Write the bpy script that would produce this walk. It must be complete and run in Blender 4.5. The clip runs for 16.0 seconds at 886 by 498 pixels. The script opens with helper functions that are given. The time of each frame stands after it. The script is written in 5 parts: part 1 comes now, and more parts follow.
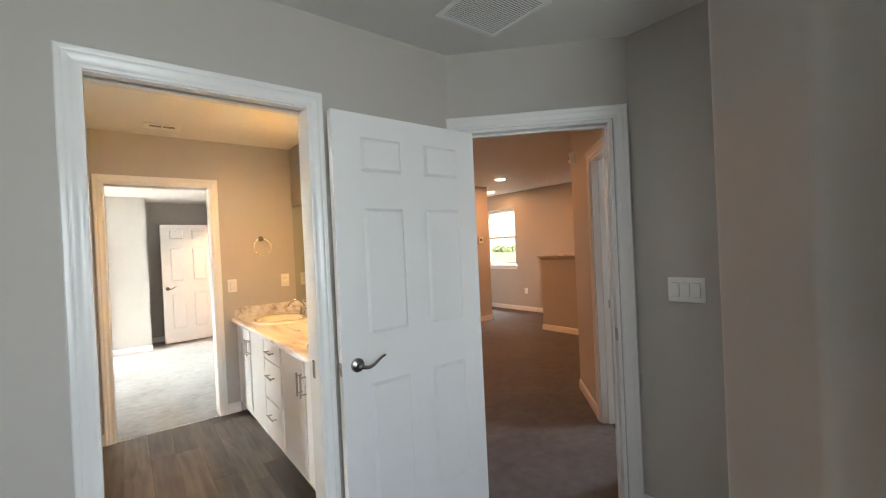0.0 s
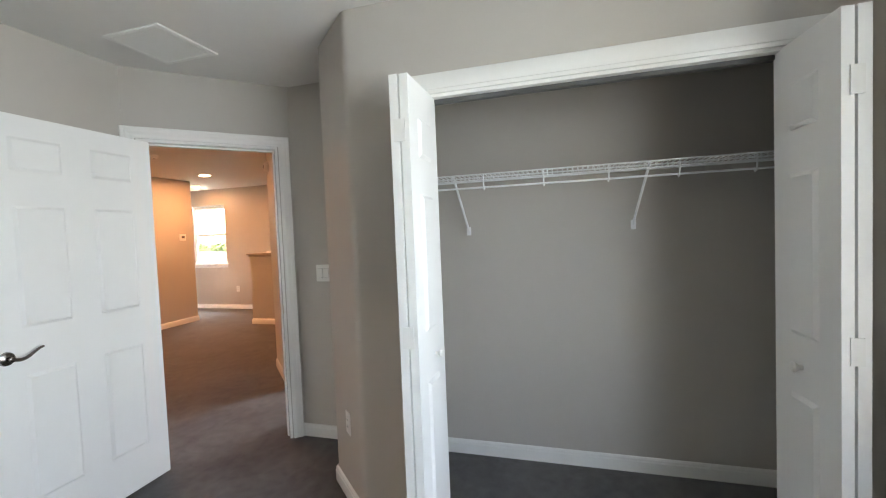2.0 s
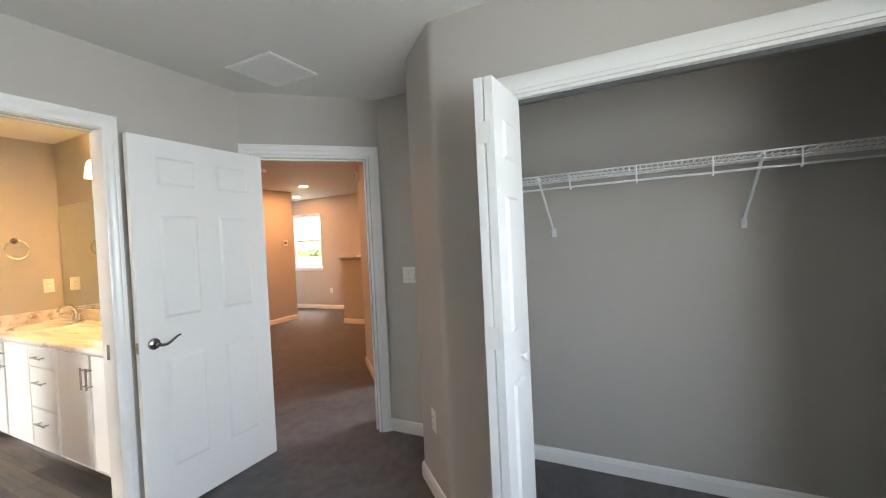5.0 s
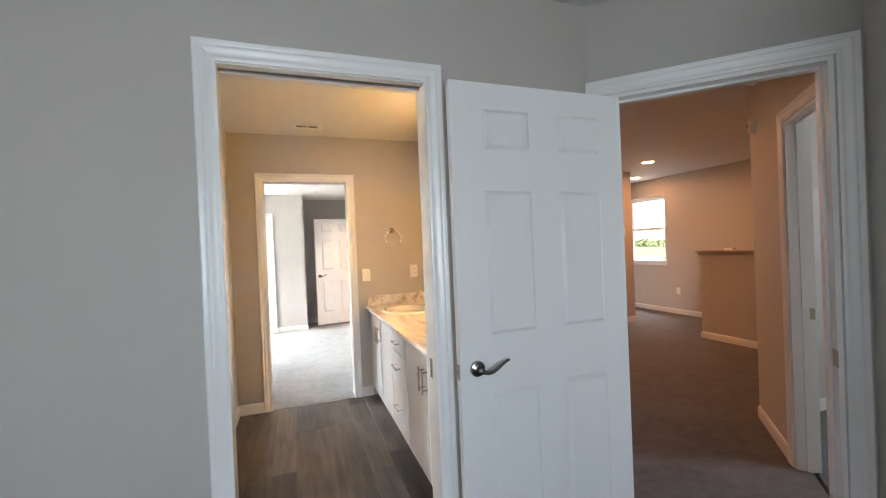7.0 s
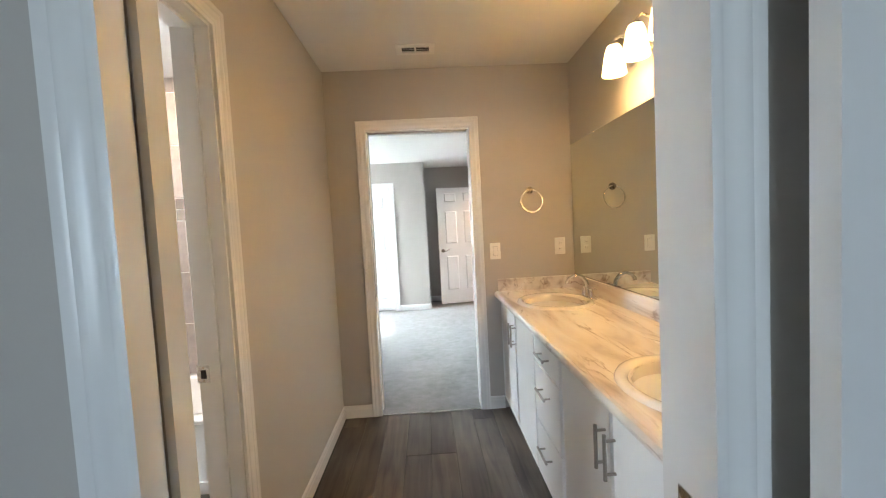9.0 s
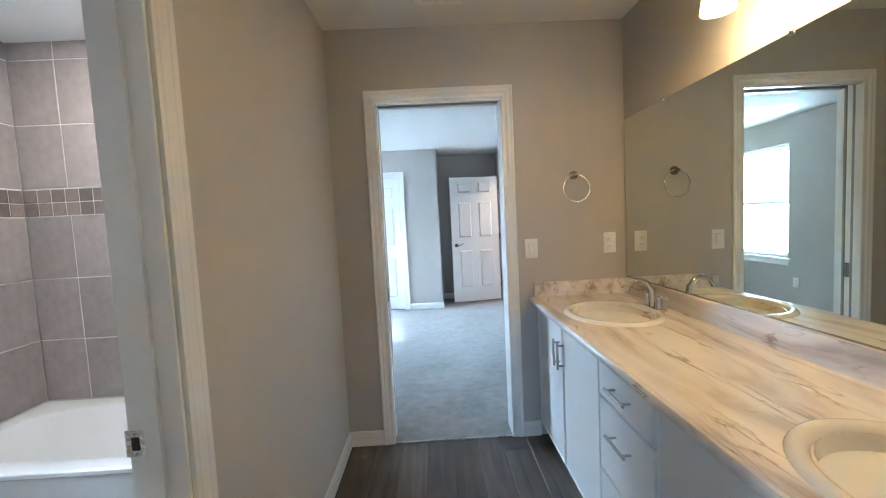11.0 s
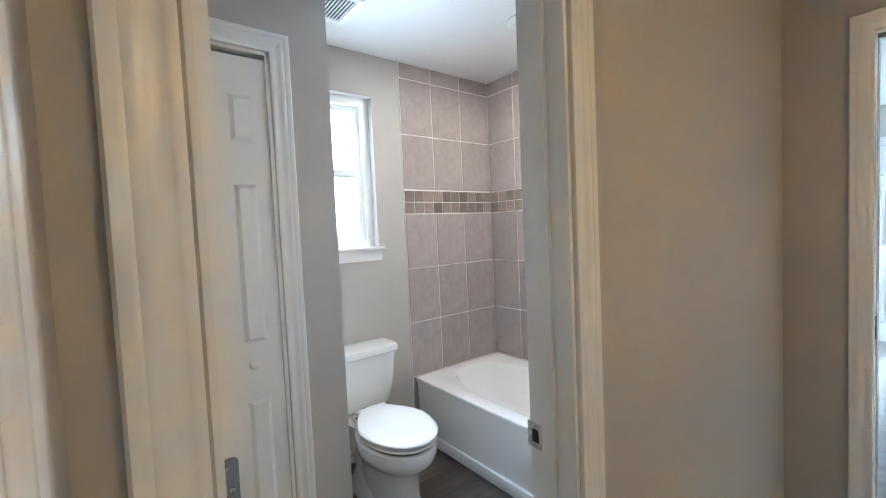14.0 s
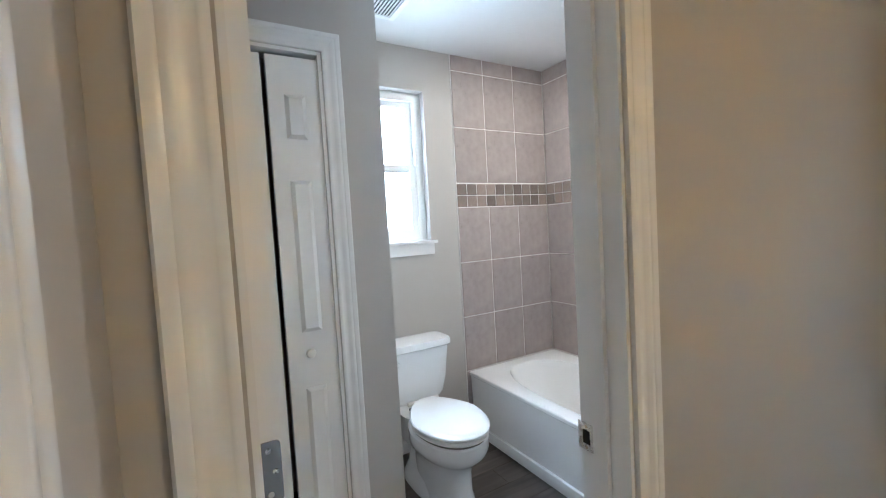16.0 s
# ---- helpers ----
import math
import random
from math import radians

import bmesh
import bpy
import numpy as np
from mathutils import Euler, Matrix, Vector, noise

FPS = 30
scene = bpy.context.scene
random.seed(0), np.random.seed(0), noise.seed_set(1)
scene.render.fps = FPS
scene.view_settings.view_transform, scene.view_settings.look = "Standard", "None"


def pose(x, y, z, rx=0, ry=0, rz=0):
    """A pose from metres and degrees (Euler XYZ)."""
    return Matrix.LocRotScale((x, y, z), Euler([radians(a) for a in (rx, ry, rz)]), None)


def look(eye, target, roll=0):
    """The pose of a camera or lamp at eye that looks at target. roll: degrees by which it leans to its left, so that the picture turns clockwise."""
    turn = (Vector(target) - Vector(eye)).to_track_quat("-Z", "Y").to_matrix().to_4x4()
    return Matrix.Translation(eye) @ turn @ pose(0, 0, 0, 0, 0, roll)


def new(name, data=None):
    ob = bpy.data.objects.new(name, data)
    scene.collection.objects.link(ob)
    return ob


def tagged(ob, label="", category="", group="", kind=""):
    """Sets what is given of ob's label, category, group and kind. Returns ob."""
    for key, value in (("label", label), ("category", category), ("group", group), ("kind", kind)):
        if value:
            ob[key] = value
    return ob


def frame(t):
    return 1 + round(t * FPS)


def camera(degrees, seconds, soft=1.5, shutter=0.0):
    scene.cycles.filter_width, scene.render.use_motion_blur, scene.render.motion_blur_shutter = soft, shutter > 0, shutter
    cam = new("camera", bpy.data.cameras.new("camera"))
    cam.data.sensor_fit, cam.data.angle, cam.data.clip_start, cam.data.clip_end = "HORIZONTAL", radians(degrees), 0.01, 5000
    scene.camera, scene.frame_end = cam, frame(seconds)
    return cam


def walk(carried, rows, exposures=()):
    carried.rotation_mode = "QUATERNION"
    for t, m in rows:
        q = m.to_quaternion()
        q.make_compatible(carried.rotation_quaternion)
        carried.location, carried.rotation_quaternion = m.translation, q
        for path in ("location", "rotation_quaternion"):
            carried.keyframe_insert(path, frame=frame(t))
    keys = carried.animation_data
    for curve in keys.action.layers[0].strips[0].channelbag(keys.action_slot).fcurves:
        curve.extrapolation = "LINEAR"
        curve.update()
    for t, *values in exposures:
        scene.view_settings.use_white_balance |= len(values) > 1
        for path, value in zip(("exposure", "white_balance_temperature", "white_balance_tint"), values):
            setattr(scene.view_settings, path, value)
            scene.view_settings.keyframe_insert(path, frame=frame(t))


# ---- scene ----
cam = camera(94.4, 16.0, soft=1.15)
PATH = [
    (0, (0.501, 0.246, 1.439), (1.727, 1.826, 1.427), -2.7),
    (0.5, (0.471, 0.032, 1.417), (2.006, 1.314, 1.39), -2.6),
    (1, (0.383, -0.18, 1.431), (2.111, 0.826, 1.382), -2.8),
    (1.5, (0.226, -0.321, 1.427), (2.087, 0.409, 1.36), -2.5),
    (2, (0.08, -0.483, 1.426), (2.002, 0.063, 1.347), -2.3),
    (2.5, (-0.01, -0.642, 1.427), (1.936, -0.186, 1.343), -2.1),
    (3, (-0.103, -0.788, 1.415), (1.843, -0.336, 1.328), -2.0),
    (5.5, (0.214, -0.282, 1.41), (1.8, 0.935, 1.38), -2.7),
    (6, (0.426, -0.058, 1.419), (1.696, 1.487, 1.389), -2.4),
    (6.5, (0.547, 0.17, 1.413), (1.516, 1.92, 1.398), -2.2),
    (7, (0.643, 0.451, 1.419), (1.318, 2.334, 1.404), -2.4),
    (7.5, (0.735, 0.717, 1.408), (1.116, 2.681, 1.401), -2.7),
    (8, (0.818, 0.974, 1.405), (0.973, 2.968, 1.392), -3.0),
    (8.5, (0.82, 1.237, 1.381), (0.874, 3.235, 1.326), -3.2),
    (9, (0.787, 1.486, 1.367), (0.861, 3.482, 1.257), -3.0),
    (11.5, (0.685, 2.07, 1.371), (0.701, 4.065, 1.228), -2.8),
    (12, (0.697, 2.15, 1.376), (0.236, 4.093, 1.276), -3.4),
    (12.5, (0.691, 2.187, 1.397), (-0.23, 3.961, 1.326), -3.1),
    (13, (0.67, 2.202, 1.391), (-0.59, 3.754, 1.328), -2.7),
    (13.5, (0.644, 2.187, 1.385), (-0.82, 3.548, 1.309), -2.5),
    (14, (0.612, 2.167, 1.392), (-0.963, 3.396, 1.295), -2.6),
    (14.5, (0.588, 2.181, 1.394), (-1.063, 3.305, 1.292), -3.1),
    (15, (0.595, 2.191, 1.394), (-1.1, 3.247, 1.291), -3.3),
    (15.5, (0.61, 2.202, 1.379), (-1.109, 3.22, 1.273), -3.6),
    (16, (0.613, 2.204, 1.38), (-1.118, 3.2, 1.274), -3.3),
]
EXPOSURES = [(0.0, 2.48, 7250, 11), (0.5, 2.64, 6700, 12), (1.0, 2.78, 6900, 11), (1.5, 2.88, 7350, 11), (2.0, 3.02, 7400, 12), (3.0, 3.04, 7350, 12), (5.5, 2.80, 7200, 12), (6.0, 2.55, 7000, 13), (6.5, 2.42, 6900, 13), (7.5, 2.30, 6700, 12),
             (9.0, 2.03, 6250, 8), (11.5, 1.68, 4900, 2), (12.5, 1.66, 5150, 4), (13.0, 1.66, 5200, 4), (14.5, 1.70, 5100, 4), (16.0, 1.68, 5000, 3)]
walk(cam, [(t, look(eye, target, roll)) for t, eye, target, roll in PATH], EXPOSURES)

# ---- world, sun and window light ----
SUN_ELEVATION = radians(35)
SUN_WAY = Vector((1.0, -0.27, -1.036 * math.tan(SUN_ELEVATION)))
world = bpy.data.worlds.new("sky")
scene.world = world
world.use_nodes = True
wt = world.node_tree
sky = wt.nodes.new("ShaderNodeTexSky")
sky.sky_type = "NISHITA"
sky.sun_disc = False
sky.sun_elevation = SUN_ELEVATION
sky.sun_rotation = math.atan2(-SUN_WAY.x, -SUN_WAY.y)
wt.links.new(sky.outputs[0], wt.nodes["Background"].inputs[0])
wt.nodes["Background"].inputs[1].default_value = 0.15

sun = new("sun", bpy.data.lights.new("sun", "SUN"))
sun.data.energy, sun.data.angle, sun.data.color = 5.0, radians(0.6), (1.0, 0.95, 0.86)
sun.matrix_world = look((0, 0, 30), Vector((0, 0, 30)) + SUN_WAY)


def window_light(name, eye, target, w, h, watts, color=(0.80, 0.90, 1.0)):
    lamp = new(name, bpy.data.lights.new(name, "AREA"))
    lamp.data.shape, lamp.data.size, lamp.data.size_y = "RECTANGLE", w, h
    lamp.data.energy, lamp.data.color = watts, color
    lamp.matrix_world = look(eye, target)
    return lamp


def bulb(name, place, watts, color=(1.0, 0.57, 0.20), radius=0.03):
    lamp = new(name, bpy.data.lights.new(name, "POINT"))
    lamp.data.energy, lamp.data.color, lamp.data.shadow_soft_size = watts, color, radius
    lamp.location = place
    return lamp


def downlight(name, place, watts, color=(1.0, 0.62, 0.34), size=0.12):
    lamp = new(name, bpy.data.lights.new(name, "AREA"))
    lamp.data.shape, lamp.data.size, lamp.data.energy, lamp.data.color = "DISK", size, watts, color
    lamp.location = place
    return lamp


window_light("bedroom_window_light", (0.28, -1.74, 1.45), (0.28, 0, 1.15), 1.4, 1.45, 6.3, (0.515, 0.725, 1.0))
window_light("bedroom_ground_bounce", (0.28, -1.76, 1.40), (0.28, 0, 2.2), 1.4, 1.45, 3.3, (0.94, 0.90, 0.80))
window_light("toilet_window_light", (-2.2, 3.17, 1.95), (0, 3.17, 0.85), 0.9, 1.25, 35, (0.82, 0.92, 1.0))
window_light("second_bedroom_window_light", (-2.15, 7.85, 1.38), (0, 6.4, 1.45), 1.1, 1.6, 250, (0.84, 0.93, 1.0))
window_light("hall_window_light", (7.78, 6.76, 2.8), (5.5, 6.5, 0.2), 1.2, 0.6, 60, (0.86, 0.93, 1.0))
window_light("side_room_window_light", (5.34, 0.6, 1.5), (3.5, 1.2, 1.3), 1.25, 1.25, 9, (0.74, 0.87, 1.0))
VANITY_Y = (3.45, 3.245, 3.04, 2.835)
for vy in VANITY_Y:
    bulb("vanity_bulb_light", (1.72, vy, 2.06), 2.25, radius=0.045)
# two known cans; the third is unseen, added to light the near hall
HALL_CANS = ((5.62, 5.16), (6.66, 6.45), (3.6, 4.3))
for hx, hy in HALL_CANS:
    downlight("hall_downlight_lamp", (hx, hy, 2.518), 1.5 if hx > 6 else 5.4, (1.0, 0.44, 0.19))
downlight("toilet_downlight_lamp", (-0.87, 3.94, 2.482), 6.0, (1.0, 0.80, 0.60))
downlight("entry_downlight_lamp", (2.5, 8.2, 2.418), 9.0, (1.0, 0.66, 0.44))


# ---- materials ----
def node_mat(name):
    m = bpy.data.materials.new(name)
    m.use_nodes = True
    return m, m.node_tree, m.node_tree.nodes["Principled BSDF"]


def surface(name, color, rough=0.5, metal=0.0, vary=0.06, big=1.2, fine=60.0, bump=0.0, bump_scale=250.0, coat=0.0, per_piece=0.0):
    """Colour that varies at two scales, roughness that varies with it, and fine relief."""
    m, t, b = node_mat(name)
    n, l = t.nodes, t.links
    co = n.new("ShaderNodeTexCoord")
    mix = n.new("ShaderNodeMix")
    mix.data_type = "RGBA"
    n1, n2 = n.new("ShaderNodeTexNoise"), n.new("ShaderNodeTexNoise")
    n1.inputs["Scale"].default_value, n2.inputs["Scale"].default_value = big, fine
    n1.inputs["Detail"].default_value = n2.inputs["Detail"].default_value = 4
    add = n.new("ShaderNodeMath")
    add.operation = "ADD"
    half = n.new("ShaderNodeMath")
    half.operation = "MULTIPLY"
    half.inputs[1].default_value = 0.5
    l.new(co.outputs["Object"], n1.inputs["Vector"])
    l.new(co.outputs["Object"], n2.inputs["Vector"])
    l.new(n1.outputs[0], add.inputs[0])
    l.new(n2.outputs[0], add.inputs[1])
    l.new(add.outputs[0], half.inputs[0])
    l.new(half.outputs[0], mix.inputs["Factor"])
    mix.inputs["A"].default_value = (*[c * (1 - vary * 2) for c in color], 1)
    mix.inputs["B"].default_value = (*[min(1, c * (1 + vary * 2)) for c in color], 1)
    out = mix.outputs["Result"]
    if per_piece:
        info = n.new("ShaderNodeObjectInfo")
        hsv = n.new("ShaderNodeHueSaturation")
        rng = n.new("ShaderNodeMapRange")
        rng.inputs["To Min"].default_value, rng.inputs["To Max"].default_value = 1 - per_piece, 1 + per_piece
        l.new(info.outputs["Random"], rng.inputs["Value"])
        l.new(rng.outputs[0], hsv.inputs["Value"])
        l.new(out, hsv.inputs["Color"])
        out = hsv.outputs[0]
    l.new(out, b.inputs["Base Color"])
    rr = n.new("ShaderNodeMapRange")
    rr.inputs["To Min"].default_value, rr.inputs["To Max"].default_value = max(0.02, rough - 0.08), min(1, rough + 0.08)
    l.new(half.outputs[0], rr.inputs["Value"])
    l.new(rr.outputs[0], b.inputs["Roughness"])
    b.inputs["Metallic"].default_value = metal
    b.inputs["Coat Weight"].default_value = coat
    b.inputs["Coat Roughness"].default_value = 0.08
    if bump:
        n3 = n.new("ShaderNodeTexNoise")
        n3.inputs["Scale"].default_value = bump_scale
        n3.inputs["Detail"].default_value = 3
        l.new(co.outputs["Object"], n3.inputs["Vector"])
        bp = n.new("ShaderNodeBump")
        bp.inputs["Strength"].default_value, bp.inputs["Distance"].default_value = bump, 0.002
        l.new(n3.outputs[0], bp.inputs["Height"])
        l.new(bp.outputs[0], b.inputs["Normal"])
    return m


def glowing(name, color, strength):
    m, t, b = node_mat(name)
    b.inputs["Base Color"].default_value = (*[min(0.85, c) for c in color], 1)
    b.inputs["Emission Color"].default_value = (*color, 1)
    b.inputs["Emission Strength"].default_value = strength
    return m


def carpet_mat(name, low, high):
    m, t, b = node_mat(name)
    n, l = t.nodes, t.links
    co = n.new("ShaderNodeTexCoord")
    big, mid, fine = (n.new("ShaderNodeTexNoise") for _ in range(3))
    for node, scale, detail in ((big, 2.6, 5), (mid, 14, 4), (fine, 330, 2)):
        node.inputs["Scale"].default_value, node.inputs["Detail"].default_value = scale, detail
        l.new(co.outputs["Object"], node.inputs["Vector"])
    big.inputs["Distortion"].default_value = 0.8
    mul = n.new("ShaderNodeMath")
    mul.operation = "MULTIPLY_ADD"
    mul.inputs[1].default_value = 0.40
    l.new(big.outputs[0], mul.inputs[0])
    add = n.new("ShaderNodeMath")
    add.operation = "MULTIPLY_ADD"
    add.inputs[1].default_value, add.inputs[2].default_value = 0.42, -0.005
    l.new(mid.outputs[0], add.inputs[0])
    l.new(add.outputs[0], mul.inputs[2])
    fin = n.new("ShaderNodeMath")
    fin.operation = "MULTIPLY_ADD"
    fin.inputs[1].default_value = 0.3
    l.new(fine.outputs[0], fin.inputs[0])
    l.new(mul.outputs[0], fin.inputs[2])
    ramp = n.new("ShaderNodeValToRGB")
    ramp.color_ramp.elements[0].position, ramp.color_ramp.elements[1].position = 0.36, 0.76
    ramp.color_ramp.elements[0].color = (*low, 1)
    ramp.color_ramp.elements[1].color = (*high, 1)
    l.new(fin.outputs[0], ramp.inputs[0])
    l.new(ramp.outputs[0], b.inputs["Base Color"])
    b.inputs["Roughness"].default_value = 1.0
    b.inputs["Specular IOR Level"].default_value = 0.05
    b.inputs["Sheen Weight"].default_value = 0.25
    bp = n.new("ShaderNodeBump")
    bp.inputs["Strength"].default_value, bp.inputs["Distance"].default_value = 0.8, 0.006
    l.new(fin.outputs[0], bp.inputs["Height"])
    l.new(bp.outputs[0], b.inputs["Normal"])
    return m


def plank_mat():
    m, t, b = node_mat("vinyl plank")
    n, l = t.nodes, t.links
    co, info = n.new("ShaderNodeTexCoord"), n.new("ShaderNodeObjectInfo")
    mp = n.new("ShaderNodeMapping")
    mp.inputs["Scale"].default_value = (24, 2.0, 20)
    off = n.new("ShaderNodeVectorMath")
    off.operation = "MULTIPLY_ADD"
    comb = n.new("ShaderNodeCombineXYZ")
    for k in range(3):
        l.new(info.outputs["Random"], comb.inputs[k])
    off.inputs[1].default_value = (37, 91, 13)
    l.new(comb.outputs[0], off.inputs[0])
    l.new(co.outputs["Object"], off.inputs[2])
    l.new(off.outputs[0], mp.inputs["Vector"])
    grain, cloud = n.new("ShaderNodeTexNoise"), n.new("ShaderNodeTexNoise")
    grain.inputs["Scale"].default_value, grain.inputs["Detail"].default_value, grain.inputs["Distortion"].default_value = 1.0, 8, 0.6
    cloud.inputs["Scale"].default_value, cloud.inputs["Detail"].default_value = 3.0, 3
    l.new(mp.outputs[0], grain.inputs["Vector"])
    l.new(off.outputs[0], cloud.inputs["Vector"])
    ramp = n.new("ShaderNodeValToRGB")
    ramp.color_ramp.elements[0].position, ramp.color_ramp.elements[1].position = 0.30, 0.72
    ramp.color_ramp.elements[0].color = (0.027, 0.0215, 0.0185, 1)
    ramp.color_ramp.elements[1].color = (0.150, 0.122, 0.100, 1)
    mix = n.new("ShaderNodeMath")
    mix.operation = "MULTIPLY_ADD"
    mix.inputs[1].default_value = 0.62
    l.new(grain.outputs[0], mix.inputs[0])
    sc = n.new("ShaderNodeMath")
    sc.operation = "MULTIPLY"
    sc.inputs[1].default_value = 0.38
    l.new(cloud.outputs[0], sc.inputs[0])
    l.new(sc.outputs[0], mix.inputs[2])
    l.new(mix.outputs[0], ramp.inputs[0])
    hsv, rng = n.new("ShaderNodeHueSaturation"), n.new("ShaderNodeMapRange")
    rng.inputs["To Min"].default_value, rng.inputs["To Max"].default_value = 0.5, 1.45
    l.new(info.outputs["Random"], rng.inputs["Value"])
    l.new(rng.outputs[0], hsv.inputs["Value"])
    l.new(ramp.outputs[0], hsv.inputs["Color"])
    l.new(hsv.outputs[0], b.inputs["Base Color"])
    b.inputs["Roughness"].default_value = 0.48
    bp = n.new("ShaderNodeBump")
    bp.inputs["Strength"].default_value, bp.inputs["Distance"].default_value = 0.35, 0.001
    l.new(grain.outputs[0], bp.inputs["Height"])
    l.new(bp.outputs[0], b.inputs["Normal"])
    return m


VEIN = -7


def laminate_mat():
    """Pale marble laminate with long brown and grey veins that run along the worktop."""
    m, t, b = node_mat("marble laminate")
    n, l = t.nodes, t.links
    co, mp = n.new("ShaderNodeTexCoord"), n.new("ShaderNodeMapping")
    mp.inputs["Scale"].default_value = (7.0, 1.15, 7.0)
    mp.inputs["Rotation"].default_value = (0, 0, radians(VEIN))
    l.new(co.outputs["Object"], mp.inputs["Vector"])
    cloud, vein, thin = (n.new("ShaderNodeTexNoise") for _ in range(3))
    for node, scale, detail, dist in ((cloud, 1.4, 7, 0.6), (vein, 1.2, 6, 0.35), (thin, 1.9, 6, 0.4)):
        node.inputs["Scale"].default_value, node.inputs["Detail"].default_value, node.inputs["Distortion"].default_value = scale, detail, dist
        l.new(mp.outputs[0], node.inputs["Vector"])
    base = n.new("ShaderNodeValToRGB")
    e = base.color_ramp.elements
    e[0].position, e[0].color = 0.32, (0.42, 0.35, 0.315, 1)
    e[1].position, e[1].color = 0.62, (0.82, 0.785, 0.755, 1)
    base.color_ramp.elements.new(0.47).color = (0.70, 0.64, 0.595, 1)
    l.new(cloud.outputs[0], base.inputs[0])
    prev = base.outputs[0]
    patch, keep = n.new("ShaderNodeTexNoise"), n.new("ShaderNodeMapRange")
    patch.inputs["Scale"].default_value, patch.inputs["Detail"].default_value = 2.1, 3
    l.new(mp.outputs[0], patch.inputs["Vector"])
    l.new(patch.outputs[0], keep.inputs["Value"])
    keep.inputs["From Min"].default_value, keep.inputs["From Max"].default_value = 0.48, 0.62
    for node, centre, width, color, weight in ((vein, 0.43, 0.017, (0.20, 0.12, 0.08), 0.85), (thin, 0.575, 0.013, (0.26, 0.18, 0.14), 0.75)):
        r = n.new("ShaderNodeValToRGB")
        r.color_ramp.elements[0].position, r.color_ramp.elements[0].color = centre - width, (0, 0, 0, 1)
        r.color_ramp.elements[1].position, r.color_ramp.elements[1].color = centre + width, (0, 0, 0, 1)
        r.color_ramp.elements.new(centre).color = (weight, weight, weight, 1)
        l.new(node.outputs[0], r.inputs[0])
        mx = n.new("ShaderNodeMix")
        mx.data_type = "RGBA"
        some = n.new("ShaderNodeMath")
        some.operation = "MULTIPLY"
        l.new(r.outputs[0], some.inputs[0])
        l.new(keep.outputs[0], some.inputs[1])
        l.new(some.outputs[0], mx.inputs["Factor"])
        l.new(prev, mx.inputs["A"])
        mx.inputs["B"].default_value = (*color, 1)
        prev = mx.outputs["Result"]
    l.new(prev, b.inputs["Base Color"])
    b.inputs["Roughness"].default_value = 0.28
    return m


def glass_mat(name, rough=0.0, tint=(1, 1, 1)):
    m, t, b = node_mat(name)
    b.inputs["Base Color"].default_value = (*tint, 1)
    b.inputs["Transmission Weight"].default_value = 1.0
    b.inputs["Roughness"].default_value = rough
    b.inputs["IOR"].default_value = 1.08
    return m


WALL = surface("greige wall paint", (0.470, 0.440, 0.403), 0.62, vary=0.025, big=0.9, fine=9, bump=0.10, bump_scale=170)
CEIL = surface("white ceiling paint", (0.74, 0.725, 0.70), 0.75, vary=0.02, big=0.8, fine=12, bump=0.25, bump_scale=90)
TRIM = surface("white semi-gloss trim", (0.80, 0.79, 0.77), 0.24, vary=0.02, big=2, fine=40, bump=0.04, bump_scale=60)
DOOR = surface("white moulded door paint", (0.80, 0.795, 0.785), 0.36, vary=0.015, big=1.5, fine=30, bump=0.06, bump_scale=220)
CARPET = carpet_mat("grey carpet pile", (0.046, 0.042, 0.042), (0.130, 0.123, 0.122))
# the grey carpet again, lightened to hold the second bedroom's strong daylight
DAYLIT_CARPET = carpet_mat("daylit carpet pile", (0.125, 0.122, 0.118), (0.275, 0.268, 0.26))
PLANK = plank_mat()
GROOVE = surface("dark joint", (0.03, 0.027, 0.025), 0.8)
LAMINATE = laminate_mat()
CABINET = surface("white cabinet paint", (0.78, 0.78, 0.77), 0.34, vary=0.012, big=2, fine=30, bump=0.03, bump_scale=120)
SEAT_SHADE = surface("dark seat gap shade", (0.12, 0.11, 0.10), 0.7)
NICKEL = surface("brushed nickel", (0.56, 0.54, 0.51), 0.27, 1.0, vary=0.04, fine=120)
DARK_NICKEL = surface("satin nickel, dark", (0.32, 0.30, 0.28), 0.24, 1.0, vary=0.05, fine=90)
PULL = surface("brushed nickel pull", (0.36, 0.34, 0.32), 0.32, 1.0, vary=0.04, fine=120)
CHROME = surface("chrome", (0.74, 0.74, 0.74), 0.10, 1.0, vary=0.01)
BRASS = surface("dull brass", (0.40, 0.34, 0.26), 0.35, 1.0, vary=0.08)
PLASTIC = surface("white plastic", (0.80, 0.79, 0.76), 0.32, vary=0.01)
# flat grey that carries the shade round a switch rocker
GAP_SHADE = surface("grey shade of switch gap", (0.30, 0.29, 0.28), 0.6)
DARK = surface("dark opening", (0.015, 0.014, 0.013), 0.8)
GREY_PLASTIC = surface("grey plastic", (0.10, 0.10, 0.10), 0.4)
VENT_BACK = surface("grey duct backing", (0.07, 0.07, 0.068), 0.6)
PORCELAIN = surface("white porcelain", (0.83, 0.83, 0.82), 0.09, vary=0.008, coat=0.5)
BISQUE = surface("off-white porcelain", (0.80, 0.765, 0.72), 0.10, vary=0.01, coat=0.5)
ACRYLIC = surface("white acrylic", (0.82, 0.80, 0.78), 0.16, vary=0.01, coat=0.3)
TILE = surface("grey-brown ceramic tile", (0.362, 0.310, 0.290), 0.30, vary=0.16, big=5.5, fine=22, bump=0.05, bump_scale=80, per_piece=0.09)
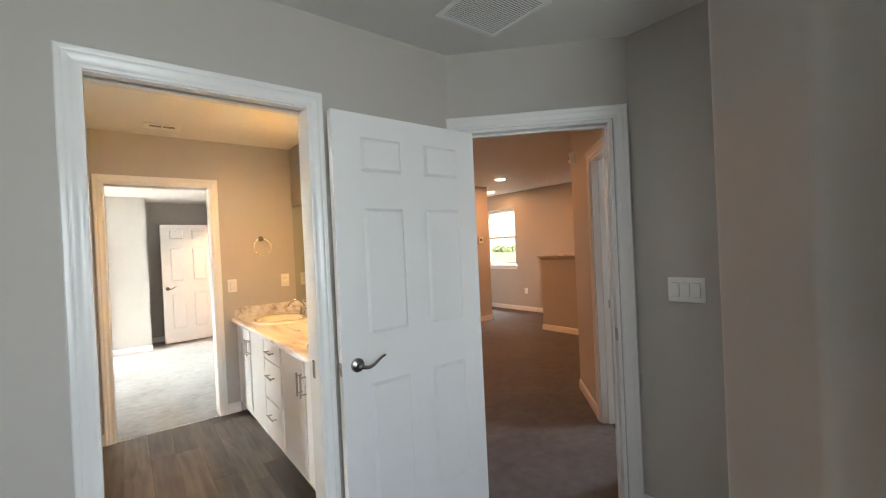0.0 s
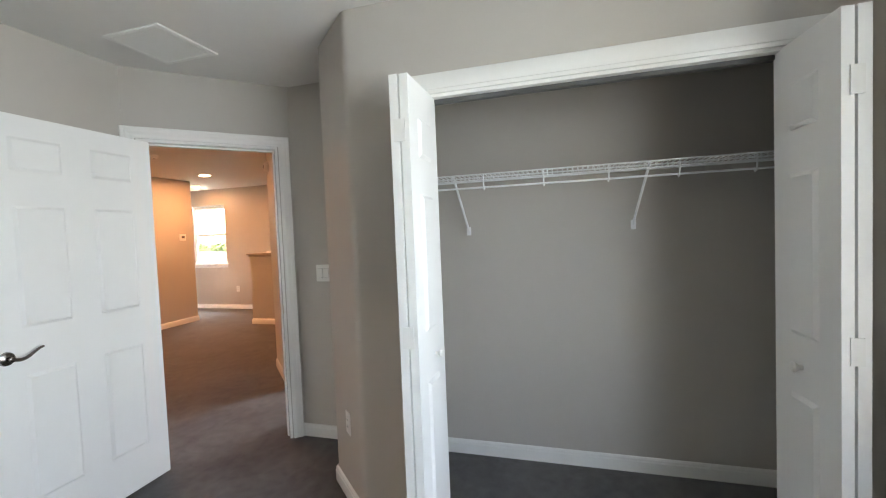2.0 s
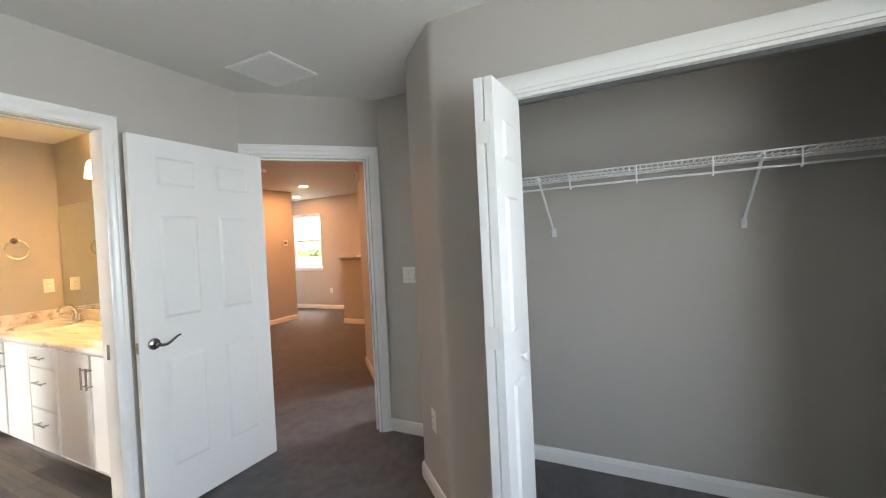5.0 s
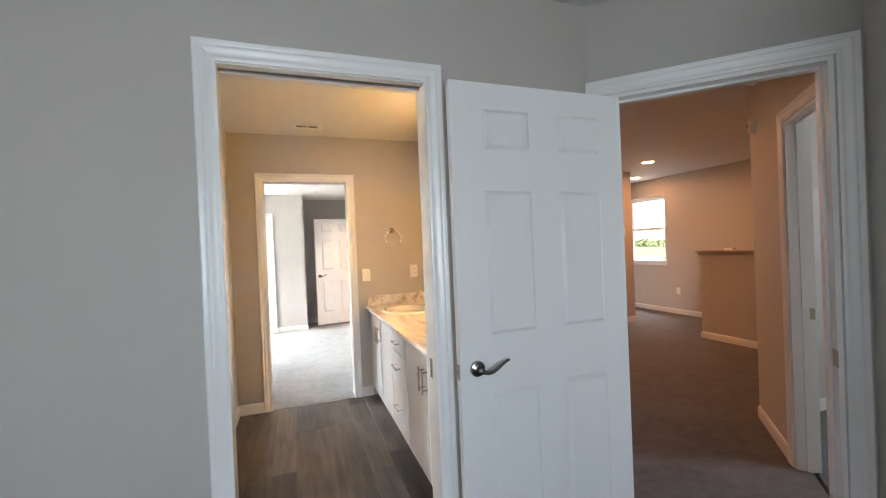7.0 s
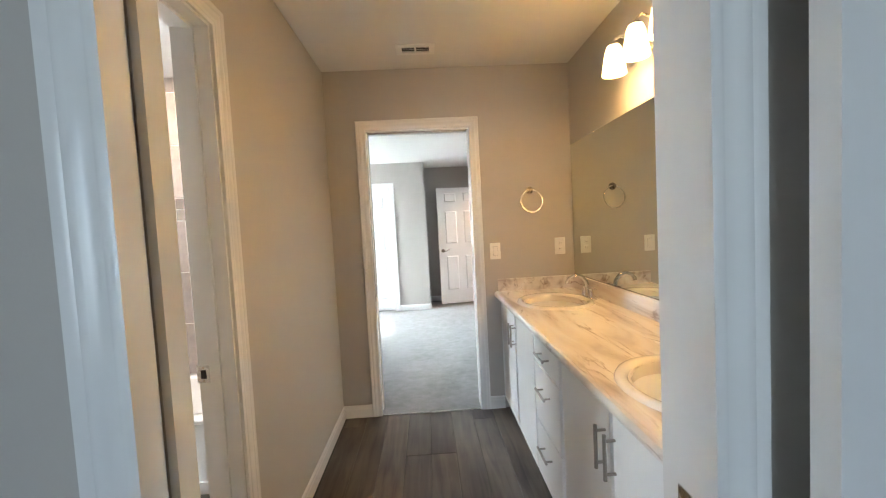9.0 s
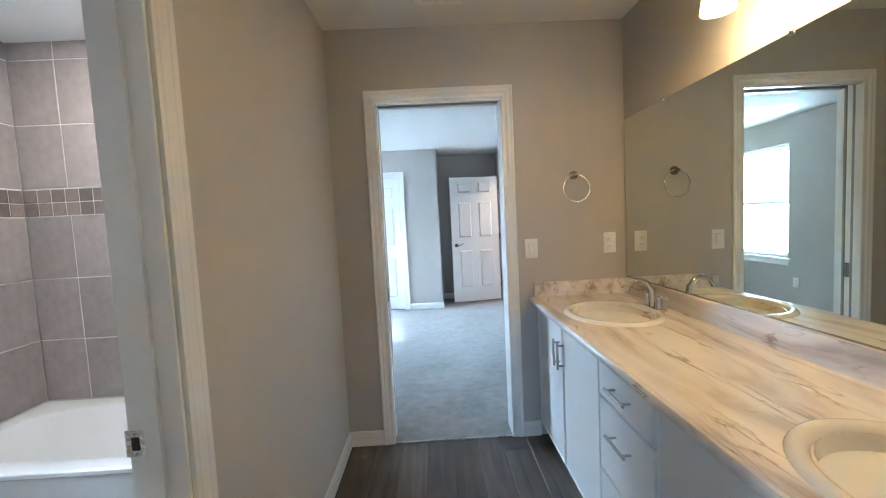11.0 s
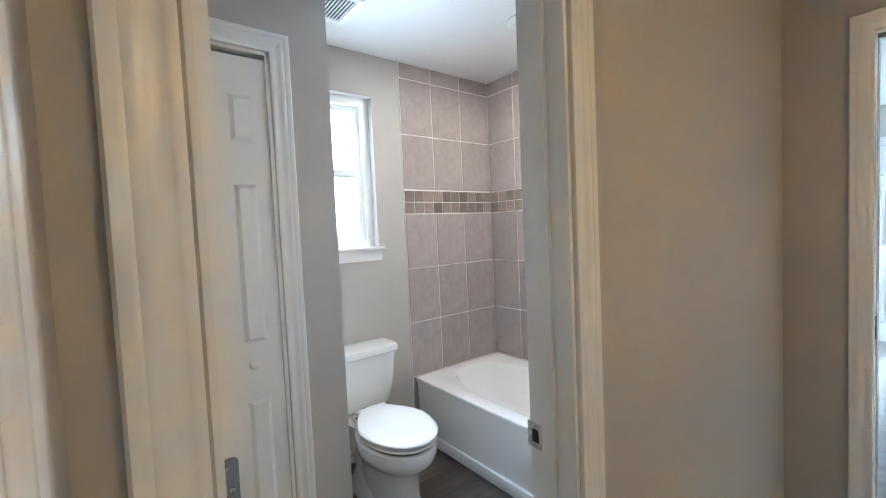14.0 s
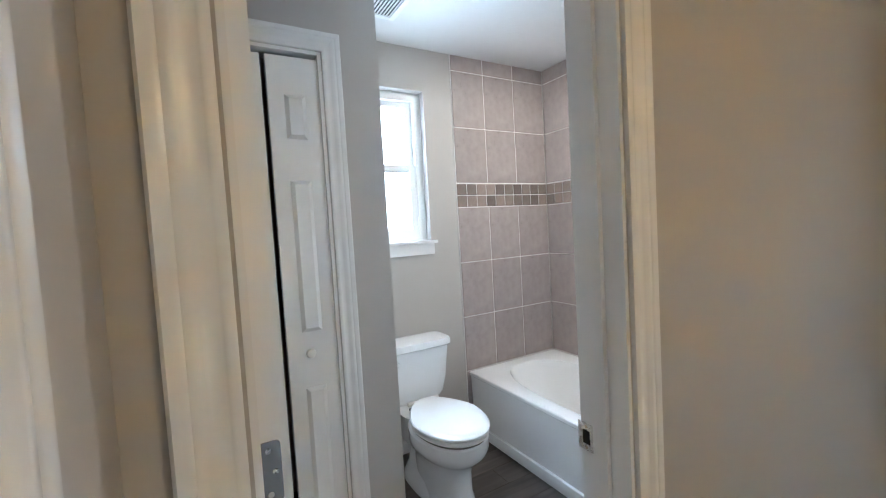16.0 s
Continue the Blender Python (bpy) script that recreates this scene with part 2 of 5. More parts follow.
MOSAIC = surface("brown mosaic tile", (0.235, 0.19, 0.165), 0.22, vary=0.22, big=30, fine=80, per_piece=0.35)
GROUT = surface("pale grout", (0.80, 0.77, 0.74), 0.85, vary=0.04, bump=0.2)
CAPWOOD = surface("painted cap", (0.30, 0.26, 0.215), 0.45, vary=0.03)
MIRROR, _t, _b = node_mat("mirror silver")
_b.inputs["Base Color"].default_value = (0.70, 0.735, 0.665, 1)
_b.inputs["Metallic"].default_value, _b.inputs["Roughness"].default_value = 1.0, 0.0
GLASS = glass_mat("window glass")
SHADE = glowing("frosted lamp glass, lit", (1.0, 0.74, 0.42), 1.5)
LENS = glowing("lamp lens, lit", (1.0, 0.66, 0.38), 7.0)
BLIND = surface("white blind slat", (0.85, 0.85, 0.84), 0.4, vary=0.01)


def translucent(m, color, share):
    """Lets part of the light through a thin sheet."""
    n, l = m.node_tree.nodes, m.node_tree.links
    tr, mx = n.new("ShaderNodeBsdfTranslucent"), n.new("ShaderNodeMixShader")
    tr.inputs[0].default_value = (*color, 1)
    mx.inputs[0].default_value = share
    l.new(n["Principled BSDF"].outputs[0], mx.inputs[1])
    l.new(tr.outputs[0], mx.inputs[2])
    l.new(mx.outputs[0], n["Material Output"].inputs[0])


translucent(BLIND, (0.85, 0.85, 0.84), 0.45)
translucent(SHADE, (0.92, 0.90, 0.86), 0.60)
WIRE = surface("white coated wire", (0.80, 0.81, 0.82), 0.3, vary=0.01)
GRASS = surface("mown grass", (0.13, 0.155, 0.075), 0.95, vary=0.3, big=0.4, fine=6, bump=0.6, bump_scale=30)
LEAF = surface("tree foliage", (0.11, 0.14, 0.06), 0.8, vary=0.35, big=1.0, fine=9)


# ---- mesh helpers ----
def box(bm, x0, x1, y0, y1, z0, z1, bevel=0.0, seg=2):
    vs = [bm.verts.new(p) for p in ((x0, y0, z0), (x1, y0, z0), (x1, y1, z0), (x0, y1, z0), (x0, y0, z1), (x1, y0, z1), (x1, y1, z1), (x0, y1, z1))]
    fs = [bm.faces.new([vs[i] for i in f]) for f in ((0, 3, 2, 1), (4, 5, 6, 7), (0, 1, 5, 4), (1, 2, 6, 5), (2, 3, 7, 6), (3, 0, 4, 7))]
    if bevel:
        es = list({e for f in fs for e in f.edges})
        bmesh.ops.bevel(bm, geom=es, offset=bevel, segments=seg, affect="EDGES", profile=0.6, clamp_overlap=True)
    return bm


def boxes(*rows, bevel=0.0):
    bm = bmesh.new()
    for r in rows:
        box(bm, *r, bevel=bevel)
    return bm


def prism(bm, pts, z0, z1):
    """A column over a plan outline, counter-clockwise."""
    lo, hi = [bm.verts.new((x, y, z0)) for x, y in pts], [bm.verts.new((x, y, z1)) for x, y in pts]
    bm.faces.new(lo[::-1])
    bm.faces.new(hi)
    for i in range(len(pts)):
        j = (i + 1) % len(pts)
        bm.faces.new((lo[i], lo[j], hi[j], hi[i]))
    return bm


def tube(bm, pts, r, sides=10, closed=False):
    """A round bar along a line of points."""
    pts = [Vector(p) for p in pts]
    rings, n, side = [], len(pts), None
    for i, p in enumerate(pts):
        a, b = (pts[i - 1], pts[(i + 1) % n]) if closed else (pts[max(i - 1, 0)], pts[min(i + 1, n - 1)])
        way = (b - a).normalized()
        if side is None:
            side = way.orthogonal().normalized()
        side = (side - way * side.dot(way)).normalized()
        up, rad = way.cross(side), r[i] if isinstance(r, (list, tuple)) else r
        rings.append([bm.verts.new(p + rad * (math.cos(2 * math.pi * k / sides) * side + math.sin(2 * math.pi * k / sides) * up)) for k in range(sides)])
    for i in range(n if closed else n - 1):
        a, b = rings[i], rings[(i + 1) % n]
        for k in range(sides):
            bm.faces.new((a[k], a[(k + 1) % sides], b[(k + 1) % sides], b[k]))
    if not closed:
        bm.faces.new(rings[0][::-1])
        bm.faces.new(rings[-1])
    return bm


def lathe(bm, profile, m=None, sides=32, sx=1.0, sy=1.0):
    """A turned shape about z; profile: (radius, height) from bottom to top."""
    rings = []
    for r, z in profile:
        ring = [Vector((sx * r * math.cos(2 * math.pi * k / sides), sy * r * math.sin(2 * math.pi * k / sides), z)) for k in range(sides)]
        rings.append([bm.verts.new(m @ v if m else v) for v in ring])
    for a, b in zip(rings, rings[1:]):
        for k in range(sides):
            bm.faces.new((a[k], a[(k + 1) % sides], b[(k + 1) % sides], b[k]))
    bm.faces.new(rings[0][::-1])
    bm.faces.new(rings[-1])
    return bm


def rounded_plate(w, h, corner, thick, m):
    """A thin plate with rounded corners in its own xy plane (h along x, w along y), z up."""
    bm = bmesh.new()
    ring = []
    for cx, cy, a0 in ((h / 2 - corner, w / 2 - corner, 0), (-h / 2 + corner, w / 2 - corner, 90), (-h / 2 + corner, -w / 2 + corner, 180), (h / 2 - corner, -w / 2 + corner, 270)):
        for k in range(5):
            a = radians(a0 + k * 22.5)
            ring.append((cx + corner * math.cos(a), cy + corner * math.sin(a)))
    prism(bm, ring, 0, thick)
    bmesh.ops.transform(bm, matrix=m, verts=bm.verts[:])
    return bm


def mesh_object(name, bm, material, smooth=False):
    bmesh.ops.recalc_face_normals(bm, faces=bm.faces[:])
    me = bpy.data.meshes.new(name)
    bm.to_mesh(me)
    bm.free()
    me.materials.append(material)
    if smooth:
        me.polygons.foreach_set("use_smooth", [True] * len(me.polygons))
        me.set_sharp_from_angle(angle=radians(38))
    return new(name, me)


def structure(name, bm, material, label):
    return tagged(mesh_object(name, bm, material), label, kind="structure")


def part(name, bm, material, parent, label="", smooth=True):
    ob = mesh_object(name, bm, material, smooth)
    ob.parent = parent
    if label:
        tagged(ob, label)
    return ob


def thing(name, label, category="", group="", kind="", place=(0, 0, 0), rz=0.0):
    ob = new(name)
    ob.empty_display_size = 0.05
    ob.matrix_world = pose(*place, 0, 0, rz)
    return tagged(ob, label, category, group, kind)


# ---- floors and ceilings ----
CZ, HZ, BZ = 2.49, 2.54, 2.44
A_DIAG, U = Vector((1.94, 2.0)), Vector((0.70711, -0.70711))
V = Vector((0.70711, 0.70711))
structure("floor_bedroom", prism(bmesh.new(), [(-1.87, -1.69), (2.73, -1.69), (2.73, 1.33), (2.02, 2.04), (1.94, 2.06), (-1.87, 2.06)], -0.15, 0.0), CARPET, "grey cut-pile carpet with brushed marks")
structure("floor_hall", prism(bmesh.new(), [(2.02, 2.04), (2.73, 1.33), (4.04, 2.55), (7.3, 2.55), (7.3, 8.1), (5.95, 8.1), (5.95, 6.06), (1.98, 6.06), (1.98, 2.1)], -0.15, 0.0), CARPET, "grey carpet under warm lamp light")
structure("floor_second_bedroom", prism(bmesh.new(), [(-1.62, 4.462), (1.90, 4.462), (1.90, 7.45), (3.1, 7.45), (3.1, 9.2), (-1.62, 9.2)], -0.15, 0.0), DAYLIT_CARPET, "pale grey carpet, part of its daylight lightened into the colour")
structure("floor_side_room", prism(bmesh.new(), [(2.74, 1.33), (2.74, -0.9), (5.3, -0.9), (5.3, 2.5), (4.04, 2.5)], -0.15, -0.001), CARPET, "grey carpet in the side room")
structure("floor_bathroom", boxes((-1.8, 1.95, 2.06, 4.462, -0.15, -0.005)), GROOVE, "dark grey wood-look vinyl plank floor")

structure("ceiling_bedroom", prism(bmesh.new(), [(-1.87, -1.69), (2.73, -1.69), (2.73, 1.36), (1.98, 2.06), (-1.87, 2.06)], CZ, CZ + 0.1), CEIL, "white textured bedroom ceiling")
structure("ceiling_bathroom", boxes((-1.8, 1.9, 2.06, 4.5, CZ, CZ + 0.1)), CEIL, "white bathroom ceiling")
structure("ceiling_hall", prism(bmesh.new(), [(2.02, 2.04), (2.73, 1.33), (4.04, 2.6), (7.3, 2.6), (7.3, 8.1), (5.93, 8.1), (5.93, 6.06), (1.9, 6.06), (1.9, 2.1)], HZ, HZ + 0.1), CEIL, "white hall ceiling")
structure("ceiling_second_bedroom", boxes((-1.62, 1.9, 4.5, 9.2, BZ, BZ + 0.1), (1.9, 3.1, 7.4, 9.2, BZ, BZ + 0.1)), CEIL, "white bedroom ceiling")
structure("ceiling_side_room", boxes((2.5, 5.3, -1.0, 2.5, CZ + 0.002, CZ + 0.1)), CEIL, "white side room ceiling")

# ---- walls ----
T = 2.62


def wall(name, rows, label="greige painted plaster wall"):
    bm = bmesh.new()
    for r in rows:
        box(bm, *r)
    return structure(name, bm, WALL, label)


def wall_poly(name, polys, label="greige painted plaster wall"):
    bm = bmesh.new()
    for pts, z0, z1 in polys:
        prism(bm, pts, z0, z1)
    return structure(name, bm, WALL, label)


def pocket_wall(name, x_left, x0, x1, x_right, y0, y1, h, right_end=None, back=0.0):
    """A wall with a doorway whose sliding door stands in a slot to the low-x side."""
    s, x0, x1 = 0.037, x0 - 0.013, x1 + 0.013
    rows = [(x_left, x0 - 0.75, y0, y1, 0, T), (x0 - 0.75, x0, y0, y0 + s, 0, h), (x0 - 0.75, x0 - back, y1 - s, y1, 0, h),
            (x0 - 0.75, x0, y0, y1, h + 0.03, T), (x0, x1, y0, y0 + s, h, h + 0.03), (x0, x1, y1 - s, y1, h, h + 0.03),
            (x0 - 0.75, x0, y0, y0 + s, h, h + 0.03), (x0 - 0.75, x0, y1 - s, y1, h, h + 0.03),
            (x0, x1, y0, y1, h + 0.03, T), (x1, x_right, y0, y1, 0, T)]
    bm = bmesh.new()
    for r in rows:
        box(bm, *r)
    if right_end:
        prism(bm, right_end, 0, T)
    return structure(name, bm, WALL, "greige painted wall with a pocket doorway")


BY, FY = 2.115, 4.60
BX0, BX1, BH = 0.417, 1.148, 2.070
FX0, FX1, FH = 0.390, 1.122, 2.068
pocket_wall("wall_bath_south", -1.87, BX0, BX1, 1.94, 2.0, BY, BH, [(1.94, 2.0), (2.025, 2.085), (1.98, BY), (1.94, BY)], 0.008)
pocket_wall("wall_bath_north", -1.80, FX0, FX1, 1.98, 4.455, FY, FH)


def along(o, u, n, d0, d1, t0, t1):
    """A plan outline: from d0 to d1 along u, from t0 to t1 along n."""
    return [tuple(o + u * d + n * t) for d, t in ((d0, t0), (d1, t0), (d1, t1), (d0, t1))]


D0, D1, DH = 0.063, 0.862, 2.068
wall_poly("wall_bedroom_door", [(along(A_DIAG, U, V, 0, D0, 0, 0.12), 0, T), (along(A_DIAG, U, V, D0, D1, 0, 0.12), DH, T),
                                ([tuple(A_DIAG + U * D1), (2.61, 1.33), (2.73, 1.38), tuple(A_DIAG + U * D1 + V * 0.12)], 0, T)])
wall_poly("wall_east", [([(2.61, -1.69), (2.73, -1.69), (2.73, 1.38), (2.61, 1.33)], 0, T)])
KY0, KY1, KH = -1.372, 0.145, 2.045
C1, C2 = (2.17, 0.805), (1.862, 0.476)


def soft_corner(a, c, b, radius=0.03, steps=6):
    """Points of a bullnose corner at c between a and b."""
    a, c, b = Vector(a), Vector(c), Vector(b)
    p, q = c + (a - c).normalized() * radius, c + (b - c).normalized() * radius
    return [tuple(p * (1 - k / steps) ** 2 + c * 2 * (k / steps) * (1 - k / steps) + q * (k / steps) ** 2) for k in range(steps + 1)]


bm = prism(bmesh.new(), soft_corner((1.862, KY1), C2, C1) + soft_corner(C2, C1, (2.61, 0.805)) + [(2.61, 0.805), (2.61, 0.70), (2.24, 0.70), (1.965, 0.446), (1.965, KY1), (1.862, KY1)], 0, T)
tagged(mesh_object("wall_pier", bm, WALL), "greige painted angled closet pier with soft corners", kind="structure")
wall("wall_closet_front", [(1.862, 1.965, KY0, KY1, KH, T), (1.862, 1.965, -1.57, KY0, 0, T)])
WX0, WX1, WZ0, WZ1 = -0.42, 0.98, 0.75, 2.12
wall("wall_south", [(-1.87, WX0, -1.69, -1.57, 0, T), (WX1, 2.61, -1.69, -1.57, 0, T), (WX0, WX1, -1.69, -1.57, 0, WZ0), (WX0, WX1, -1.69, -1.57, WZ1, T)])
wall("wall_west", [(-1.87, -1.75, -1.57, 2.0, 0, T)])

# hall
HO = Vector((2.645, 1.30))
S0, S1, SH = 0.30, 1.075, 2.068
wall_poly("wall_hall_right", [([(2.73, 1.385), tuple(HO + V * S0), tuple(HO + V * S0 + U * 0.115), (2.73, 1.27)][::-1], 0, T), (along(HO, V, U, S0, S1, 0, 0.115)[::-1], SH, T),
                              ([tuple(HO + V * S1), (3.96, 2.615), (4.085, 2.5), tuple(HO + V * S1 + U * 0.115)][::-1], 0, T)])
wall("wall_hall_south", [(4.085, 7.3, 2.5, 2.615, 0, T)])
wall("wall_bath_east", [(1.857, 1.98, BY, 4.455, 0, T), (1.86, 1.98, FY, 6.06, 0, T)])
wall("wall_hall_left", [(1.98, 6.05, 5.94, 6.06, 0, T)])
wall("wall_hall_return", [(5.93, 6.05, 6.06, 8.1, 0, T), (6.05, 7.18, 7.98, 8.1, 0, T)])
HW0, HW1, HWZ0, HWZ1 = 6.29, 7.195, 0.95, 2.205
wall("wall_hall_window", [(7.18, 7.3, 2.615, HW0, 0, T), (7.18, 7.3, HW1, 8.1, 0, T), (7.18, 7.3, HW0, HW1, 0, HWZ0), (7.18, 7.3, HW0, HW1, HWZ1, T)])
# side room beyond the hall
wall("wall_side_room_south", [(2.73, 5.3, -1.0, -0.9, 0, T)])
wall("wall_side_room_east", [(5.18, 5.3, -0.9, 0.0, 0, T), (5.18, 5.3, 1.2, 2.5, 0, T), (5.18, 5.3, 0.0, 1.2, 0, 0.9), (5.18, 5.3, 0.0, 1.2, 2.1, T)])
# toilet room
TWY0, TWY1, TWZ0, TWZ1 = 2.89, 3.443, 1.29, 2.23
wall("wall_toilet_west", [(-1.80, -1.683, BY, TWY0, 0, T), (-1.80, -1.683, TWY1, 4.455, 0, T), (-1.80, -1.683, TWY0, TWY1, 0, TWZ0), (-1.80, -1.683, TWY0, TWY1, TWZ1, T)])
PY0, PY1, PH = 2.231, 2.897, 2.068
wall("wall_toilet_door", [(-0.01, 0.11, BY, PY0, 0, T), (-0.01, 0.11, PY1, 4.455, 0, T), (-0.01, 0.11, PY0, PY1, PH, T)])
LY0, LY1, LH = 2.20, 2.622, 2.05
wall("wall_linen", [(-1.04, -0.94, BY, LY0, 0, T), (-1.04, -0.94, LY1, 2.848, 0, T), (-1.04, -0.94, LY0, LY1, LH, T), (-1.683, -1.04, 2.748, 2.848, 0, T)])
# second bedroom
GWY0, GWY1, GWZ0, GWZ1 = 7.1, 8.1, 0.64, 2.11
wall("wall_second_west", [(-1.62, -1.5, FY, GWY0, 0, T), (-1.62, -1.5, GWY1, 9.2, 0, T), (-1.62, -1.5, GWY0, GWY1, 0, GWZ0), (-1.62, -1.5, GWY0, GWY1, GWZ1, T)])
QX0, QX1 = -0.55, 0.21
wall("wall_second_closet", [(-1.5, QX0, 8.30, 8.42, 0, T), (QX1, 0.79, 8.30, 8.42, 0, T), (QX0, QX1, 8.30, 8.42, 2.05, T), (0.67, 0.79, 8.42, 9.02, 0, T)])
wall("wall_second_north", [(-1.5, 3.1, 9.02, 9.2, 0, T)])
EY0, EY1, EH = 7.87, 8.70, 2.05
wall("wall_second_east", [(1.80, 1.92, 6.06, EY0, 0, T), (1.80, 1.92, EY1, 9.02, 0, T), (1.80, 1.92, EY0, EY1, EH, T), (1.80, 1.86, FY, 6.06, 0, T)])
wall("wall_entry_end", [(3.0, 3.1, 7.45, 9.02, 0, T), (1.92, 3.1, 7.35, 7.45, 0, T)])

# ---- trim: casings, jambs, baseboards ----
CASING = ((0.0, 0.0), (0.0, 0.010), (0.007, 0.013), (0.013, 0.013), (0.018, 0.0110), (0.030, 0.0125), (0.037, 0.0160), (0.044, 0.0170), (0.049, 0.0155), (0.055, 0.0185), (0.066, 0.018), (0.070, 0.013), (0.070, 0.0))


FLAT = ((0.0, 0.0), (0.0, 0.014), (0.006, 0.017), (0.012, 0.017), (0.015, 0.013), (0.066, 0.015), (0.070, 0.012), (0.070, 0.0))


def casing(owner, o, u, n, w, h, reveal=0.005, wide=1.0, shape=CASING, legs=(True, True), head=True, bottom=0.0):
    """Moulded casing round an opening: o is its foot at the wall face, u runs along the wall, n out of it."""
    o, u, n = Vector((o[0], o[1], 0)), Vector((u[0], u[1], 0)), Vector((n[0], n[1], 0))
    up = Vector((0, 0, 1))
    prof = [(a * wide + reveal, d) for a, d in shape]

    def sweep(rows):
        bm = bmesh.new()
        a, b = [bm.verts.new(p) for p in rows[0]], [bm.verts.new(p) for p in rows[1]]
        k = len(a)
        for i in range(k):
            bm.faces.new((a[i], a[(i + 1) % k], b[(i + 1) % k], b[i]))
        bm.faces.new(a[::-1])
        bm.faces.new(b)
        return bm

    for side, on in zip((0, 1), legs):
        if on:
            s = (lambda a: -a) if side == 0 else (lambda a: w + a)
            part("casing_leg", sweep(([o + u * s(a) + n * d + up * bottom for a, d in prof], [o + u * s(a) + n * d + up * (h + a) for a, d in prof])), TRIM, owner)
    if head:
        part("casing_head", sweep(([o - u * a + n * d + up * (h + a) for a, d in prof], [o + u * (w + a) + n * d + up * (h + a) for a, d in prof])), TRIM, owner)


def oriented(o, u, n, rows, bevel=0.0):
    """Boxes given as (along0, along1, depth0, depth1, z0, z1), depth counted along n."""
    bm = bmesh.new()
    for r in rows:
        box(bm, *r, bevel=bevel)
    m = Matrix(((u[0], n[0], 0, o[0]), (u[1], n[1], 0, o[1]), (0, 0, 1, 0), (0, 0, 0, 1)))
    bmesh.ops.transform(bm, matrix=m, verts=bm.verts[:])
    return bm


def jamb(owner, o, u, n, w, h, depth, stop=0.5, t=0.017, lip=0.011):
    """Door lining: two legs and a head, each with its stop; n points into the wall."""
    part("jamb_leg", oriented(o, u, n, [(0, t, -0.001, depth + 0.001, 0, h), (t, t + lip, depth * stop, depth * stop + 0.034, 0, h - t)]), TRIM, owner, smooth=False)
    part("jamb_leg", oriented(o, u, n, [(w - t, w, -0.001, depth + 0.001, 0, h), (w - t - 0.011, w - t, depth * stop, depth * stop + 0.034, 0, h - t)]), TRIM, owner, smooth=False)
    part("jamb_head", oriented(o, u, n, [(t, w - t, -0.001, depth + 0.001, h - t, h), (t, w - t, depth * stop, depth * stop + 0.034, h - t - 0.011, h - t)]), TRIM, owner, smooth=False)


def pocket_trim(owner, x0, x1, y0, y1, h, back=0.0):
    """Split jambs and head of a sliding door's opening; x0 and x1 are their inner faces."""
    t, s = 0.013, 0.0375
    part("jamb_leg", boxes((x0 - t, x0, y0 - 0.001, y0 + s, 0, h), (x0 - t - back, x0 - back, y1 - s, y1 + 0.001, 0, h)), TRIM, owner, smooth=False)
    part("jamb_leg", boxes((x1, x1 + t, y0 - 0.001, y1 + 0.001, 0, h)), TRIM, owner, smooth=False)
    part("jamb_head", boxes((x0, x1, y0 - 0.001, y0 + s, h - 0.006, h), (x0 - back, x1, y1 - s, y1 + 0.001, h - 0.006, h)), TRIM, owner, smooth=False)
    part("track", boxes((x0 - 0.7, x1, (y0 + y1) / 2 - 0.012, (y0 + y1) / 2 + 0.012, h + 0.008, h + 0.026)), DARK, owner, smooth=False)


fr = thing("trim_bath_doorway", "white moulded casing round the bathroom pocket doorway", "door frame", kind="structure")
casing(fr, (BX0, 2.0), (1, 0), (0, -1), BX1 - BX0, BH, 0.0)
casing(fr, (BX0 - 0.008, BY), (1, 0), (0, 1), BX1 - BX0 + 0.018, BH, 0.0)
pocket_trim(fr, BX0, BX1, 2.0, BY, BH, 0.008)
part("strike_plate", boxes((BX1 - 0.002, BX1 + 0.0005, 2.043, 2.073, 0.88, 0.96)), NICKEL, fr, "nickel strike plate")
fr = thing("trim_far_doorway", "white moulded casing round the second bedroom pocket doorway", "door frame", kind="structure")
casing(fr, (FX0, 4.455), (1, 0), (0, -1), FX1 - FX0, FH, 0.0)
casing(fr, (FX0, FY), (1, 0), (0, 1), FX1 - FX0, FH, 0.0)
pocket_trim(fr, FX0, FX1, 4.455, FY, FH)
part("threshold_strip", boxes((FX0, FX1, 4.450, 4.466, -0.004, 0.004)), NICKEL, fr, "thin metal edge strip between vinyl and carpet", smooth=False)
fr = thing("trim_bedroom_doorway", "white moulded casing round the bedroom doorway", "door frame", kind="structure")
o = A_DIAG + U * D0
casing(fr, o, U, -V, D1 - D0, DH - 0.005)
casing(fr, o + V * 0.12, U, V, D1 - D0, DH - 0.005, wide=0.9)
jamb(fr, o, U, V, D1 - D0, DH, 0.12, 0.42)
part("strike_plate", oriented(o, U, V, [(D1 - D0 - 0.0195, D1 - D0 - 0.016, -0.004, 0.036, 0.90, 0.965)]), BRASS, fr, "dark nickel strike plate")
fr = thing("trim_side_doorway", "white moulded casing round the side room doorway", "door frame", kind="structure")
o = HO + V * S0
casing(fr, o, V, -U, S1 - S0, SH - 0.005)
jamb(fr, o, V, U, S1 - S0, SH, 0.115, 0.42)
part("strike_plate", oriented(o, V, U, [(S1 - S0 - 0.0195, S1 - S0 - 0.016, 0.07, 0.11, 0.90, 0.965)]), BRASS, fr, "dark nickel strike plate")
fr = thing("trim_toilet_doorway", "white moulded casing round the toilet room doorway", "door frame", kind="structure")
casing(fr, (0.11, PY0), (0, 1), (1, 0), PY1 - PY0, PH - 0.005)
casing(fr, (-0.01, PY0), (0, 1), (-1, 0), PY1 - PY0, PH - 0.005)
